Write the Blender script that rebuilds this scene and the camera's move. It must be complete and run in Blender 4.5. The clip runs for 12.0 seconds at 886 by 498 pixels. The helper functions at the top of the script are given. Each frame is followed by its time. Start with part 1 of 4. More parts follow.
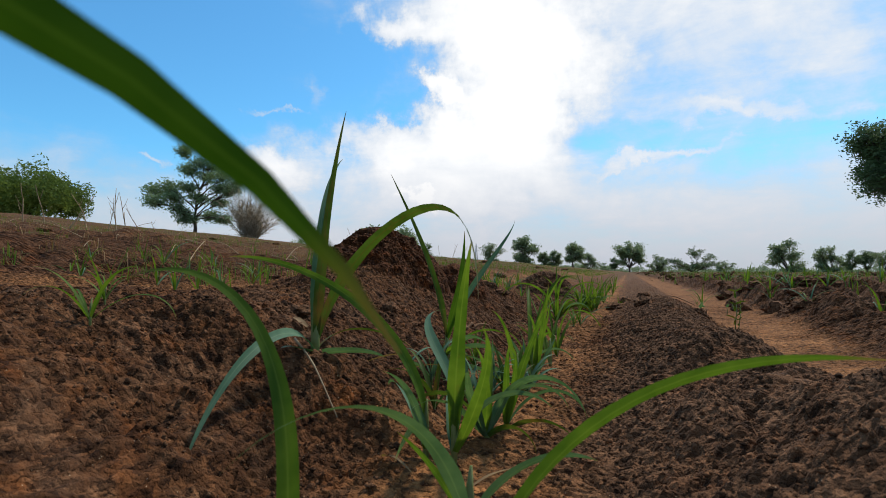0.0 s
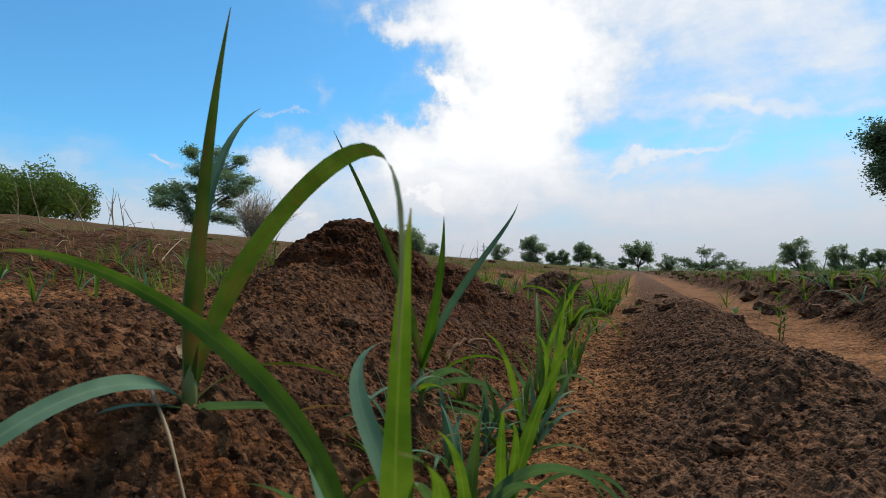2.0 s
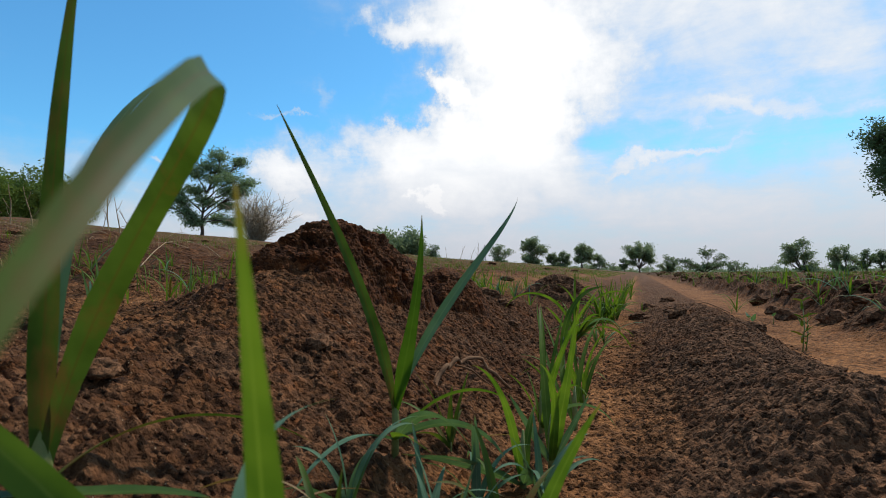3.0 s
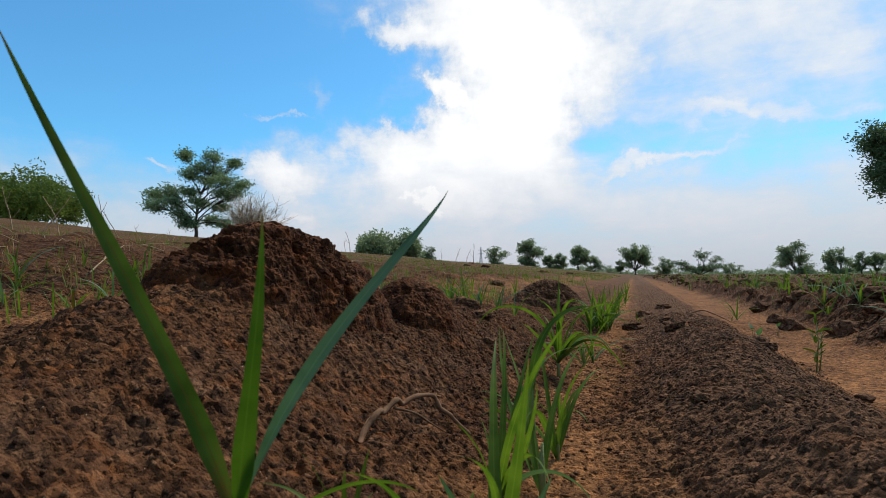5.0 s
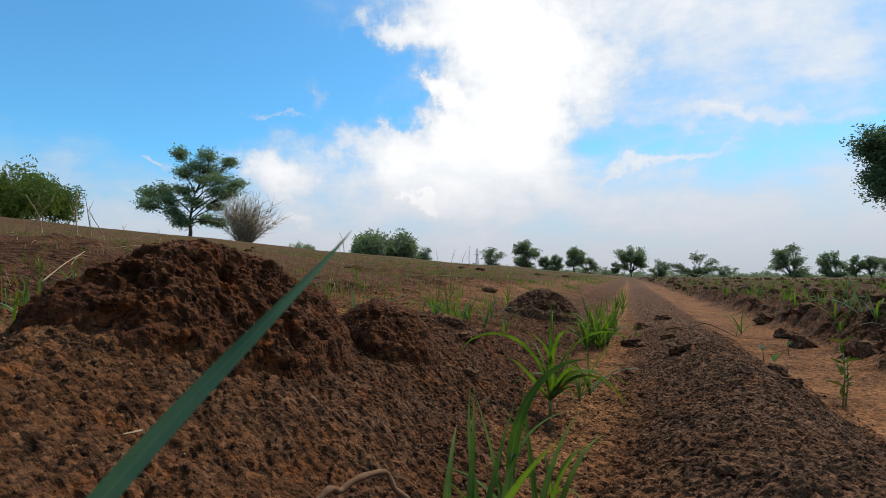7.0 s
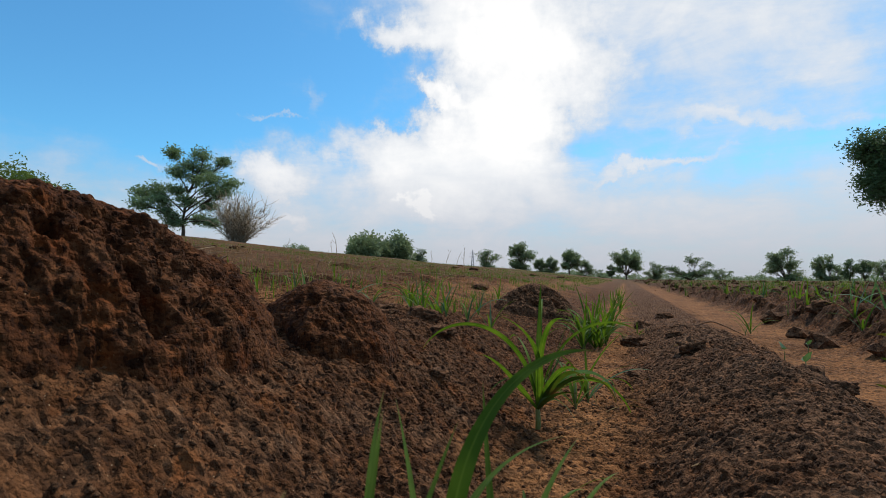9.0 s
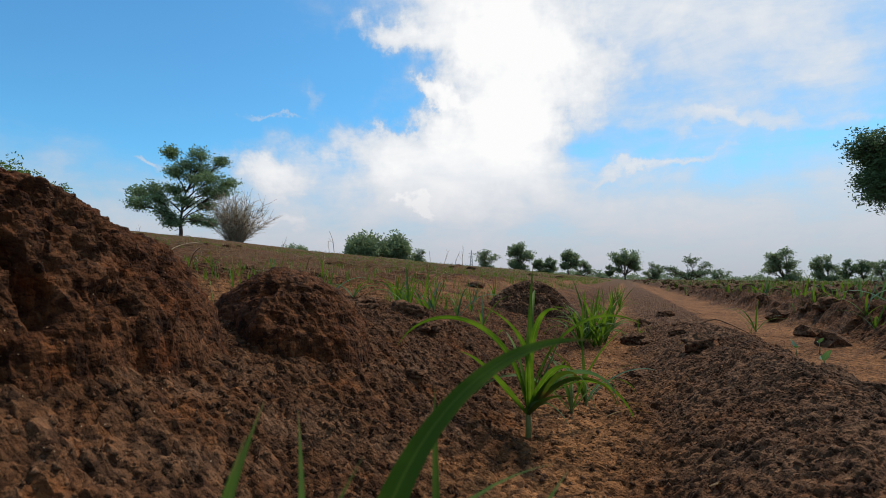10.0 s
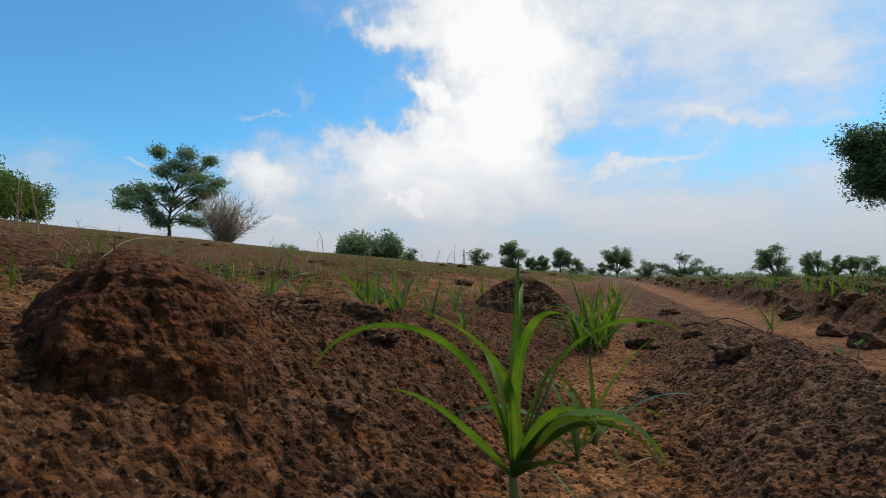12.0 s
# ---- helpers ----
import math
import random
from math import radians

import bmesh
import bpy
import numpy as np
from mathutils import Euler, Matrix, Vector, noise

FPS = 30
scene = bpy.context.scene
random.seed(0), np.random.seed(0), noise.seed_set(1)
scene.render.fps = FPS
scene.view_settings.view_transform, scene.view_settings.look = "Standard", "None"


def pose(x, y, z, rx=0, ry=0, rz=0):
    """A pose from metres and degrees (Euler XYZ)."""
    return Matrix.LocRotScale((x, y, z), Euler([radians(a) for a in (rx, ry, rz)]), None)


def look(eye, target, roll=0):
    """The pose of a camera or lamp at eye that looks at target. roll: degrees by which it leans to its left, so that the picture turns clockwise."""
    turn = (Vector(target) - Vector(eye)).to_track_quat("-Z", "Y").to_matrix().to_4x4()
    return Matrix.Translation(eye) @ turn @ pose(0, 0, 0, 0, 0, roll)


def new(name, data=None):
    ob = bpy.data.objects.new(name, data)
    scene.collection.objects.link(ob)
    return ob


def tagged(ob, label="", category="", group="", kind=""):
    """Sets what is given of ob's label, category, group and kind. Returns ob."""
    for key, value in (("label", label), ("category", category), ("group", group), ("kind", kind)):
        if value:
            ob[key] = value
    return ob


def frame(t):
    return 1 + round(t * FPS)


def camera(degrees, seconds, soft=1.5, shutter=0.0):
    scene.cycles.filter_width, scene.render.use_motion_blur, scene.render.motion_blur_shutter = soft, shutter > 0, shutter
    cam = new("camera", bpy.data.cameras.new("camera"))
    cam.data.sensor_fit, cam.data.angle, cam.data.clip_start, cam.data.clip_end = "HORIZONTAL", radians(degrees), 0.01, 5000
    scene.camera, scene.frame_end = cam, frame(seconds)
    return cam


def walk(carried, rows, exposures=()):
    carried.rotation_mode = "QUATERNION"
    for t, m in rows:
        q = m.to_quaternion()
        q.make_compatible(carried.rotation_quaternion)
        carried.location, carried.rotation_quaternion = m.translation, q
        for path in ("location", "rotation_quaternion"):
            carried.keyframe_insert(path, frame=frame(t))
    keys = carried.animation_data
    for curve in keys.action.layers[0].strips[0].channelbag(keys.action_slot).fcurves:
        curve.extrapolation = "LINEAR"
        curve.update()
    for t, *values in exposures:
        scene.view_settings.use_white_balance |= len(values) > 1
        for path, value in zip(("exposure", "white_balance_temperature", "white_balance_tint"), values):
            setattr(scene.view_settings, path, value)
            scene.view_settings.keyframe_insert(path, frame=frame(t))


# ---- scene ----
cam = camera(78.3, 12.0, soft=0.25)
# a wide-open lens: what comes within a hand of it goes soft
cam.data.dof.use_dof, cam.data.dof.focus_distance, cam.data.dof.aperture_fstop = True, 1.4, 20.0
METRES, EYE, TILT, LEAN, TURN = 1.25, 0.235, 2.35, 0.0, 18.8
ROWS = [
    (0.0, 0.0, 0.0, 0.0, -0.0, 0.0, -0.0),
    (0.5, 0.0122, 0.0541, -0.0058, 0.19, -0.04, 0.09),
    (1.0, 0.0203, 0.1017, -0.0073, 0.42, -0.07, 0.14),
    (1.5, 0.0252, 0.1458, -0.0061, 0.6, -0.07, 0.22),
    (2.0, 0.029, 0.1903, -0.0058, 0.79, -0.01, 0.24),
    (2.5, 0.0356, 0.2383, -0.0054, 0.88, 0.08, 0.3),
    (3.0, 0.0416, 0.2828, -0.0019, 0.88, 0.16, 0.38),
    (5.0, 0.0913, 0.4114, 0.0055, 0.51, 0.36, 0.3),
    (5.5, 0.1107, 0.4437, 0.0202, 0.46, 0.37, 0.2),
    (6.0, 0.1239, 0.4735, 0.0311, 0.39, 0.37, 0.08),
    (6.5, 0.1218, 0.5013, 0.0387, 0.24, 0.38, -0.0),
    (7.0, 0.1194, 0.5283, 0.0308, 0.11, 0.41, -0.11),
    (9.0, 0.1583, 0.6888, -0.0057, -0.35, 0.63, -0.41),
    (9.5, 0.17, 0.7213, -0.0122, -0.41, 0.66, -0.41),
    (10.0, 0.1797, 0.7627, -0.0215, -0.47, 0.65, -0.4),
    (10.5, 0.181, 0.8103, -0.0321, -0.52, 0.65, -0.31),
    (11.0, 0.1886, 0.8574, -0.0492, -0.65, 0.61, -0.31),
    (11.5, 0.2, 0.9023, -0.043, -0.93, 0.61, -0.1),
    (12.0, 0.2156, 0.9475, -0.0373, -1.25, 0.56, 0.03),
]
walk(cam, [(t, pose(0, 0, EYE, TILT, LEAN, TURN) @ pose(METRES * x, METRES * y, METRES * z, 90 + pitch, roll, yaw)) for t, x, y, z, yaw, pitch, roll in ROWS],
     exposures=((0.0, -0.06), (7.0, -0.07), (9.0, -0.16), (12.0, -0.22)))

# ---- world, sun ----
SUN_ELEVATION, SUN_AZIMUTH = radians(55), radians(22)
world = bpy.data.worlds.new("sky")
scene.world = world
world.use_nodes = True
wn, wl = world.node_tree.nodes, world.node_tree.links
wn.clear()


def wnode(kind, **inputs):
    n = wn.new(kind)
    for k, v in inputs.items():
        n.inputs[int(k[1:])].default_value = v
    return n


def wmath(op, a, b=None, clamp=False):
    n = wn.new("ShaderNodeMath")
    n.operation, n.use_clamp = op, clamp
    for i, v in enumerate((a, b)):
        if v is None:
            continue
        if isinstance(v, (int, float)):
            n.inputs[i].default_value = v
        else:
            wl.new(v, n.inputs[i])
    return n.outputs[0]


sky = wn.new("ShaderNodeTexSky")
sky.sky_type, sky.sun_disc = "NISHITA", False
sky.sun_elevation, sky.sun_rotation = SUN_ELEVATION, SUN_AZIMUTH
sky.air_density, sky.dust_density, sky.ozone_density = 1.0, 0.6, 2.0
coord = wn.new("ShaderNodeTexCoord")
turned = wn.new("ShaderNodeVectorRotate")
turned.rotation_type = "Z_AXIS"
turned.inputs["Angle"].default_value = radians(-TURN)
wl.new(coord.outputs["Generated"], turned.inputs["Vector"])
axes = wn.new("ShaderNodeSeparateXYZ")
wl.new(turned.outputs[0], axes.inputs[0])
# azimuth (radians from the middle of the walk, to the right) and height of every direction
azimuth = wmath("ARCTAN2", axes.outputs[0], axes.outputs[1])
height = axes.outputs[2]
flat = wn.new("ShaderNodeCombineXYZ")
wl.new(azimuth, flat.inputs[0]), wl.new(height, flat.inputs[1])


def cloud_noise(scale, stretch, detail, rough, offset):
    m = wn.new("ShaderNodeMapping")
    m.inputs["Scale"].default_value = (1, stretch, 1)
    m.inputs["Location"].default_value = offset
    m.inputs["Rotation"].default_value = (0, 0, radians(-14))
    wl.new(flat.outputs[0], m.inputs["Vector"])
    n = wn.new("ShaderNodeTexNoise")
    n.inputs["Scale"].default_value, n.inputs["Detail"].default_value = scale, detail
    n.inputs["Roughness"].default_value, n.inputs["Distortion"].default_value = rough, 0.35
    wl.new(m.outputs[0], n.inputs["Vector"])
    return n.outputs[0]


billows = cloud_noise(7.5, 1.5, 12, 0.62, (0.4, 0.1, 0))
streaks = cloud_noise(3.0, 4.5, 10, 0.62, (2.3, 0.7, 0))
# the outlines of the banks are torn by a swirl of two sizes
torn = wn.new("ShaderNodeTexNoise")
torn.inputs["Scale"].default_value, torn.inputs["Detail"].default_value, torn.inputs["Roughness"].default_value = 7.0, 9, 0.62
wl.new(flat.outputs[0], torn.inputs["Vector"])
swirl = wn.new("ShaderNodeSeparateXYZ")
wl.new(torn.outputs["Color"], swirl.inputs[0])
bank_az = wmath("ADD", azimuth, wmath("MULTIPLY", wmath("SUBTRACT", swirl.outputs[0], 0.5), 0.34))
bank_el = wmath("ADD", height, wmath("MULTIPLY", wmath("SUBTRACT", swirl.outputs[1], 0.5), 0.19))


def bank(az, el, wide, tall, weight, soft=1.5):
    """One bank of cloud: middle and half sizes in degrees; soft: how far its rim fades out."""
    a = wmath("DIVIDE", wmath("SUBTRACT", bank_az, radians(az)), radians(wide))
    b = wmath("DIVIDE", wmath("SUBTRACT", bank_el, math.sin(radians(el))), radians(tall))
    r = wmath("SQRT", wmath("ADD", wmath("MULTIPLY", a, a), wmath("MULTIPLY", b, b)))
    m = wn.new("ShaderNodeMapRange")
    m.interpolation_type = "SMOOTHSTEP"
    wl.new(r, m.inputs[0])
    m.inputs[1].default_value, m.inputs[2].default_value = 0.25, soft
    m.inputs[3].default_value, m.inputs[4].default_value = weight, 0.0
    return m.outputs[0]


cover = bank(8.0, 20.5, 10.0, 6.5, 0.75, 1.25)
# the banks at -150 and 150 degrees are unseen, added as warm fill light
for spec in ((5.0, 29, 12, 7, 0.62, 1.3), (-4.0, 25.3, 5.2, 1.7, 0.42), (-0.8, 18.3, 3.0, 1.3, 0.42, 1.2), (-5.0, 16.4, 3.4, 1.0, -0.25), (-8.5, 13.2, 6.5, 3.0, 0.42), (-14.2, 18, 1.6, 2.0, 0.22),
             (-16.8, 16.2, 1.8, 0.35, 0.4), (-17.8, 9.7, 4.2, 1.9, 0.40, 1.45), (-27.5, 11.6, 2.0, 0.4, 0.4), (27, 23, 17, 9, 0.39), (2.5, 11.5, 12, 5, 0.5), (5, 15.5, 8, 4, 0.3), (-150, 40, 90, 45, 0.16), (150, 40, 90, 45, 0.16), (29, 12.0, 15, 2.2, 0.02),
             (22.5, 11.0, 6, 0.5, 0.22), (18, 10.3, 3, 0.4, 0.18), (30, 14.5, 9, 0.7, 0.15), (4, 3.5, 75, 7.5, 0.4), (-2.6, 7.2, 2.0, 0.8, 0.32, 1.1), (-15, 5.6, 3.0, 0.7, 0.22),
             (-10, 21.3, 5.5, 2.6, -0.3), (-28, 20, 17, 10, -0.28)):
    cover = wmath("ADD", cover, bank(*spec))
mixed = wmath("ADD", wmath("MULTIPLY", billows, 0.5), wmath("MULTIPLY", streaks, 0.5))
cover = wmath("ADD", cover, wmath("MULTIPLY", wmath("SUBTRACT", mixed, 0.46), 1.15))
amount = wn.new("ShaderNodeMapRange")
amount.interpolation_type = "SMOOTHERSTEP"
wl.new(cover, amount.inputs[0])
amount.inputs[1].default_value, amount.inputs[2].default_value = -0.12, 0.62
thick = wn.new("ShaderNodeMapRange")
wl.new(cover, thick.inputs[0])
thick.inputs[1].default_value, thick.inputs[2].default_value = 0.15, 0.85
cloud = wn.new("ShaderNodeMixRGB")
cloud.inputs[1].default_value, cloud.inputs[2].default_value = (0.56, 0.66, 0.80, 1), (1.12, 1.12, 1.12, 1)
wl.new(thick.outputs[0], cloud.inputs[0])
# a dull mauve haze lies along the horizon
haze = wn.new("ShaderNodeMapRange")
wl.new(height, haze.inputs[0])
haze.inputs[1].default_value, haze.inputs[2].default_value, haze.inputs[3].default_value, haze.inputs[4].default_value = 0.0, 0.2, 0.85, 0.0
blue = wn.new("ShaderNodeMixRGB")
blue.blend_type, blue.inputs[0].default_value, blue.inputs[2].default_value = "MULTIPLY", 1.0, (0.070, 0.150, 0.181, 1)
wl.new(sky.outputs[0], blue.inputs[1])
both = wn.new("ShaderNodeMixRGB")
wl.new(amount.outputs[0], both.inputs[0]), wl.new(blue.outputs[0], both.inputs[1]), wl.new(cloud.outputs[0], both.inputs[2])
hazed = wn.new("ShaderNodeMixRGB")
hazed.inputs[2].default_value = (0.52, 0.54, 0.61, 1)
wl.new(haze.outputs[0], hazed.inputs[0]), wl.new(both.outputs[0], hazed.inputs[1])
back = wn.new("ShaderNodeBackground")
back.inputs[1].default_value = 1.0
wl.new(hazed.outputs[0], back.inputs[0])
wout = wn.new("ShaderNodeOutputWorld")
wl.new(back.outputs[0], wout.inputs[0])

sun_data = bpy.data.lights.new("sun", "SUN")
sun_data.energy, sun_data.angle, sun_data.color = 4.0, radians(7), (1.0, 0.93, 0.82)
sun = new("sun", sun_data)
sun.matrix_world = look((60 * math.sin(SUN_AZIMUTH) * math.cos(SUN_ELEVATION), 60 * math.cos(SUN_AZIMUTH) * math.cos(SUN_ELEVATION), 60 * math.sin(SUN_ELEVATION)), (0, 0, 0))


# ---- materials ----
class Nodes:
    """A small wrapper that keeps the node materials readable."""

    def __init__(self, name, rough=0.9, spec=0.25):
        self.mat = bpy.data.materials.new(name)
        self.mat.use_nodes = True
        self.n, self.l = self.mat.node_tree.nodes, self.mat.node_tree.links
        self.bsdf = self.n["Principled BSDF"]
        self.bsdf.inputs["Roughness"].default_value = rough
        self.bsdf.inputs["Specular IOR Level"].default_value = spec
        self.out = self.n["Material Output"]

    def put(self, value, socket):
        if hasattr(value, "is_output"):
            self.l.new(value, socket)
        elif isinstance(value, tuple) and len(value) == 3:
            socket.default_value = (*value, 1)
        else:
            socket.default_value = value

    def place(self, scale=(1, 1, 1)):
        g, m = self.n.new("ShaderNodeNewGeometry"), self.n.new("ShaderNodeMapping")
        m.inputs["Scale"].default_value = scale
        self.l.new(g.outputs["Position"], m.inputs["Vector"])
        return m.outputs[0]

    def noise(self, scale, detail=4, rough=0.55, vector=None, distortion=0.0):
        t = self.n.new("ShaderNodeTexNoise")
        t.inputs["Scale"].default_value, t.inputs["Detail"].default_value = scale, detail
        t.inputs["Roughness"].default_value, t.inputs["Distortion"].default_value = rough, distortion
        self.l.new(vector if vector is not None else self.place(), t.inputs["Vector"])
        return t.outputs[0]

    def cells(self, scale, feature="F1", vector=None):
        t = self.n.new("ShaderNodeTexVoronoi")
        t.feature, t.distance = feature, "MANHATTAN"
        t.inputs["Scale"].default_value = scale
        self.l.new(vector if vector is not None else self.place(), t.inputs["Vector"])
        return t

    def span(self, value, a, b, c=0.0, d=1.0):
        m = self.n.new("ShaderNodeMapRange")
        self.put(value, m.inputs[0])
        for i, v in enumerate((a, b, c, d)):
            m.inputs[i + 1].default_value = v
        return m.outputs[0]

    def math(self, op, a, b):
        m = self.n.new("ShaderNodeMath")
        m.operation = op
        self.put(a, m.inputs[0]), self.put(b, m.inputs[1])
        return m.outputs[0]

    def mix(self, fac, a, b, blend="MIX"):
        m = self.n.new("ShaderNodeMixRGB")
        m.blend_type = blend
        for v, s in zip((fac, a, b), m.inputs):
            self.put(v, s)
        return m.outputs[0]

    def attr(self, name):
        a = self.n.new("ShaderNodeAttribute")
        a.attribute_name = name
        return a.outputs["Fac"]

    def random(self):
        return self.n.new("ShaderNodeObjectInfo").outputs["Random"]

    def uv(self):
        u = self.n.new("ShaderNodeUVMap")
        s = self.n.new("ShaderNodeSeparateXYZ")
        self.l.new(u.outputs[0], s.inputs[0])
        return s.outputs[0], s.outputs[1]

    def bump(self, value, depth, strength=1.0, after=None):
        b = self.n.new("ShaderNodeBump")
        b.inputs["Distance"].default_value, b.inputs["Strength"].default_value = depth, strength
        self.l.new(value, b.inputs["Height"])
        if after is not None:
            self.l.new(after, b.inputs["Normal"])
        return b.outputs[0]

    def done(self, colour=None, normal=None):
        if colour is not None:
            self.put(colour, self.bsdf.inputs["Base Color"])
        if normal is not None:
            self.l.new(normal, self.bsdf.inputs["Normal"])
        return self.mat


def soil_material(name, sandy, shaded=False):
    """Dark red-brown loam made of crumbs, each with its own shade; where the attribute 'sand' is high, paler washed
    sand.
    """
    k = Nodes(name, 0.95, 0.12)
    big, mid, grain = k.noise(9, 5, 0.6), k.noise(55, 5, 0.65), k.noise(420, 4, 0.7)
    loam = k.mix(k.span(big, 0.35, 0.65), (0.058, 0.023, 0.0095), (0.078, 0.034, 0.0155))
    loam = k.mix(k.span(mid, 0.42, 0.72), loam, (0.118, 0.053, 0.024))
    red = k.span(k.noise(19, 4, 0.6), 0.52, 0.7, 0.0, 0.8)
    loam = k.mix(red, loam, (0.138, 0.045, 0.012))
    # dull grey-brown rain crust
    crust = k.span(k.noise(13, 6, 0.7, distortion=0.4), 0.47, 0.64, 0.0, 0.55)
    if sandy:
        crust = k.math("MAXIMUM", crust, k.attr("crust"))
    elif not shaded:
        crust = k.math("MAXIMUM", crust, 0.55)
    loam = k.mix(crust, loam, k.mix(k.span(mid, 0.35, 0.7), (0.108, 0.058, 0.034), (0.190, 0.108, 0.068)))
    if sandy:
        sand = k.mix(k.span(grain, 0.3, 0.7), (0.205, 0.088, 0.034), (0.275, 0.132, 0.056))
        loam = k.mix(k.attr("sand"), loam, sand)
        far = k.attr("weeds")
        green = k.mix(k.span(k.noise(2.2, 8, 0.75), 0.42, 0.62), (0.105, 0.048, 0.022), (0.084, 0.060, 0.024))
        loam = k.mix(far, loam, green)
    wob = k.n.new("ShaderNodeVectorMath")
    wob.operation = "MULTIPLY_ADD"
    tn = k.n.new("ShaderNodeTexNoise")
    tn.inputs["Scale"].default_value, tn.inputs["Detail"].default_value = 180, 3
    k.l.new(k.place(), tn.inputs["Vector"])
    k.l.new(tn.outputs["Color"], wob.inputs[0])
    wob.inputs[1].default_value = (0.009, 0.009, 0.006)
    k.l.new(k.place(), wob.inputs[2])
    small, large = k.cells(170, "F1", wob.outputs[0]), k.cells(80, "F1", wob.outputs[0])
    shade = k.math("ADD", k.math("MULTIPLY", small.outputs["Color"], 0.75), k.math("MULTIPLY", large.outputs["Color"], 0.55))
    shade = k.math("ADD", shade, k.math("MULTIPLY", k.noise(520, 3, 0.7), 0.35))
    tone = k.span(shade, 0.45, 1.25, 0.3, 1.75)
    loam = k.mix(1.0, loam, k.math("MULTIPLY", tone, 1.0), "MULTIPLY")
    # pale quartz grains and bits of straw
    dots = k.cells(330)
    spots = k.math("MULTIPLY", k.span(dots.outputs["Distance"], 0.1, 0.25, 1.0, 0.0), k.span(k.noise(300, 1), 0.60, 0.64))
    loam = k.mix(spots, loam, (0.55, 0.42, 0.30))
    loam = k.mix(1.0, loam, (0.97, 0.90, 0.77), "MULTIPLY")
    # redder heap soil, its colour also darkened to imitate the heaps' shaded faces
    if shaded:
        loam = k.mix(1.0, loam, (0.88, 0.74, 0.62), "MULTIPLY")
    n1 = k.bump(k.noise(140, 5, 0.6), 0.0035, 1.0)
    n2 = k.bump(k.math("MULTIPLY", small.outputs["Distance"], -1.0), 0.0022, 0.8, n1)
    n3 = k.bump(grain, 0.0009, 0.8, n2)
    return k.done(loam, n3)


def leaf_material(name, dark, light, edge, brown, translucent=0.4, rough=0.42):
    """A grass blade: parallel veins, pale midrib, browned streaks; light passes through it."""
    k = Nodes(name, rough + 0.1, 0.08)
    u, v = k.uv()
    across = k.math("ABSOLUTE", k.math("SUBTRACT", u, 0.5), 0.0)
    c = k.mix(k.span(k.noise(30, 3), 0.35, 0.65), dark, light)
    c = k.mix(k.span(k.random(), 0.0, 1.0, 0.0, 0.35), c, k.mix(1.0, c, (0.75, 0.85, 0.8), "MULTIPLY"))
    stripes = k.n.new("ShaderNodeTexWave")
    stripes.inputs["Scale"].default_value, stripes.inputs["Distortion"].default_value = 5.5, 0.6
    vec = k.n.new("ShaderNodeCombineXYZ")
    k.l.new(u, vec.inputs[0])
    k.l.new(k.math("MULTIPLY", v, 0.3), vec.inputs[1])
    k.l.new(vec.outputs[0], stripes.inputs["Vector"])
    c = k.mix(k.math("MULTIPLY", stripes.outputs["Fac"], 0.1), c, k.mix(1.0, c, (1.5, 1.4, 1.3), "MULTIPLY"))
    c = k.mix(k.span(across, 0.02, 0.07, 0.4, 0.0), c, edge)
    worn = k.noise(8, 5, 0.7, k.place((3, 3, 1.2)))
    c = k.mix(k.span(worn, 0.66 - 0.3 * brown, 0.78 - 0.2 * brown, 0.0, 0.85), c, (0.14, 0.062, 0.025))
    c = k.mix(k.span(v, 0.93, 1.0, 0.0, 0.8), c, (0.20, 0.12, 0.05))
    t = k.n.new("ShaderNodeBsdfTranslucent")
    k.l.new(k.mix(1.0, c, (1.5, 1.5, 0.6), "MULTIPLY"), t.inputs["Color"])
    m = k.n.new("ShaderNodeMixShader")
    m.inputs[0].default_value = translucent
    k.l.new(k.bsdf.outputs[0], m.inputs[1]), k.l.new(t.outputs[0], m.inputs[2])
    k.l.new(m.outputs[0], k.out.inputs["Surface"])
    k.done(c, k.bump(k.noise(260, 3, 0.6, k.place((1, 1, 0.15))), 0.0002, 0.3))
    return k.mat


def plain(name, a, b, scale, rough=0.85, spec=0.2, bump=0.002, detail=5):
    k = Nodes(name, rough, spec)
    n = k.noise(scale, detail, 0.65)
    c = k.mix(k.span(n, 0.3, 0.7), a, b)
    c = k.mix(k.span(k.random(), 0, 1, 0.0, 0.4), c, k.mix(1.0, c, (0.72, 0.74, 0.78), "MULTIPLY"))
    return k.done(c, k.bump(k.noise(scale * 4, 4, 0.7), bump, 0.8))


def foliage(name, a, b, sheen=0.3):
    k = Nodes(name, 0.6, 0.25)
    r = k.n.new("ShaderNodeNewGeometry").outputs["Random Per Island"]
    c = k.mix(r, a, b)
    c = k.mix(k.span(k.noise(0.8, 3), 0.35, 0.65, 0.0, 0.5), c, k.mix(1.0, c, (1.5, 1.35, 0.9), "MULTIPLY"))
    t = k.n.new("ShaderNodeBsdfTranslucent")
    k.l.new(c, t.inputs["Color"])
    m = k.n.new("ShaderNodeMixShader")
    m.inputs[0].default_value = sheen
    k.l.new(k.bsdf.outputs[0], m.inputs[1]), k.l.new(t.outputs[0], m.inputs[2])
    k.l.new(m.outputs[0], k.out.inputs["Surface"])
    return k.done(c)


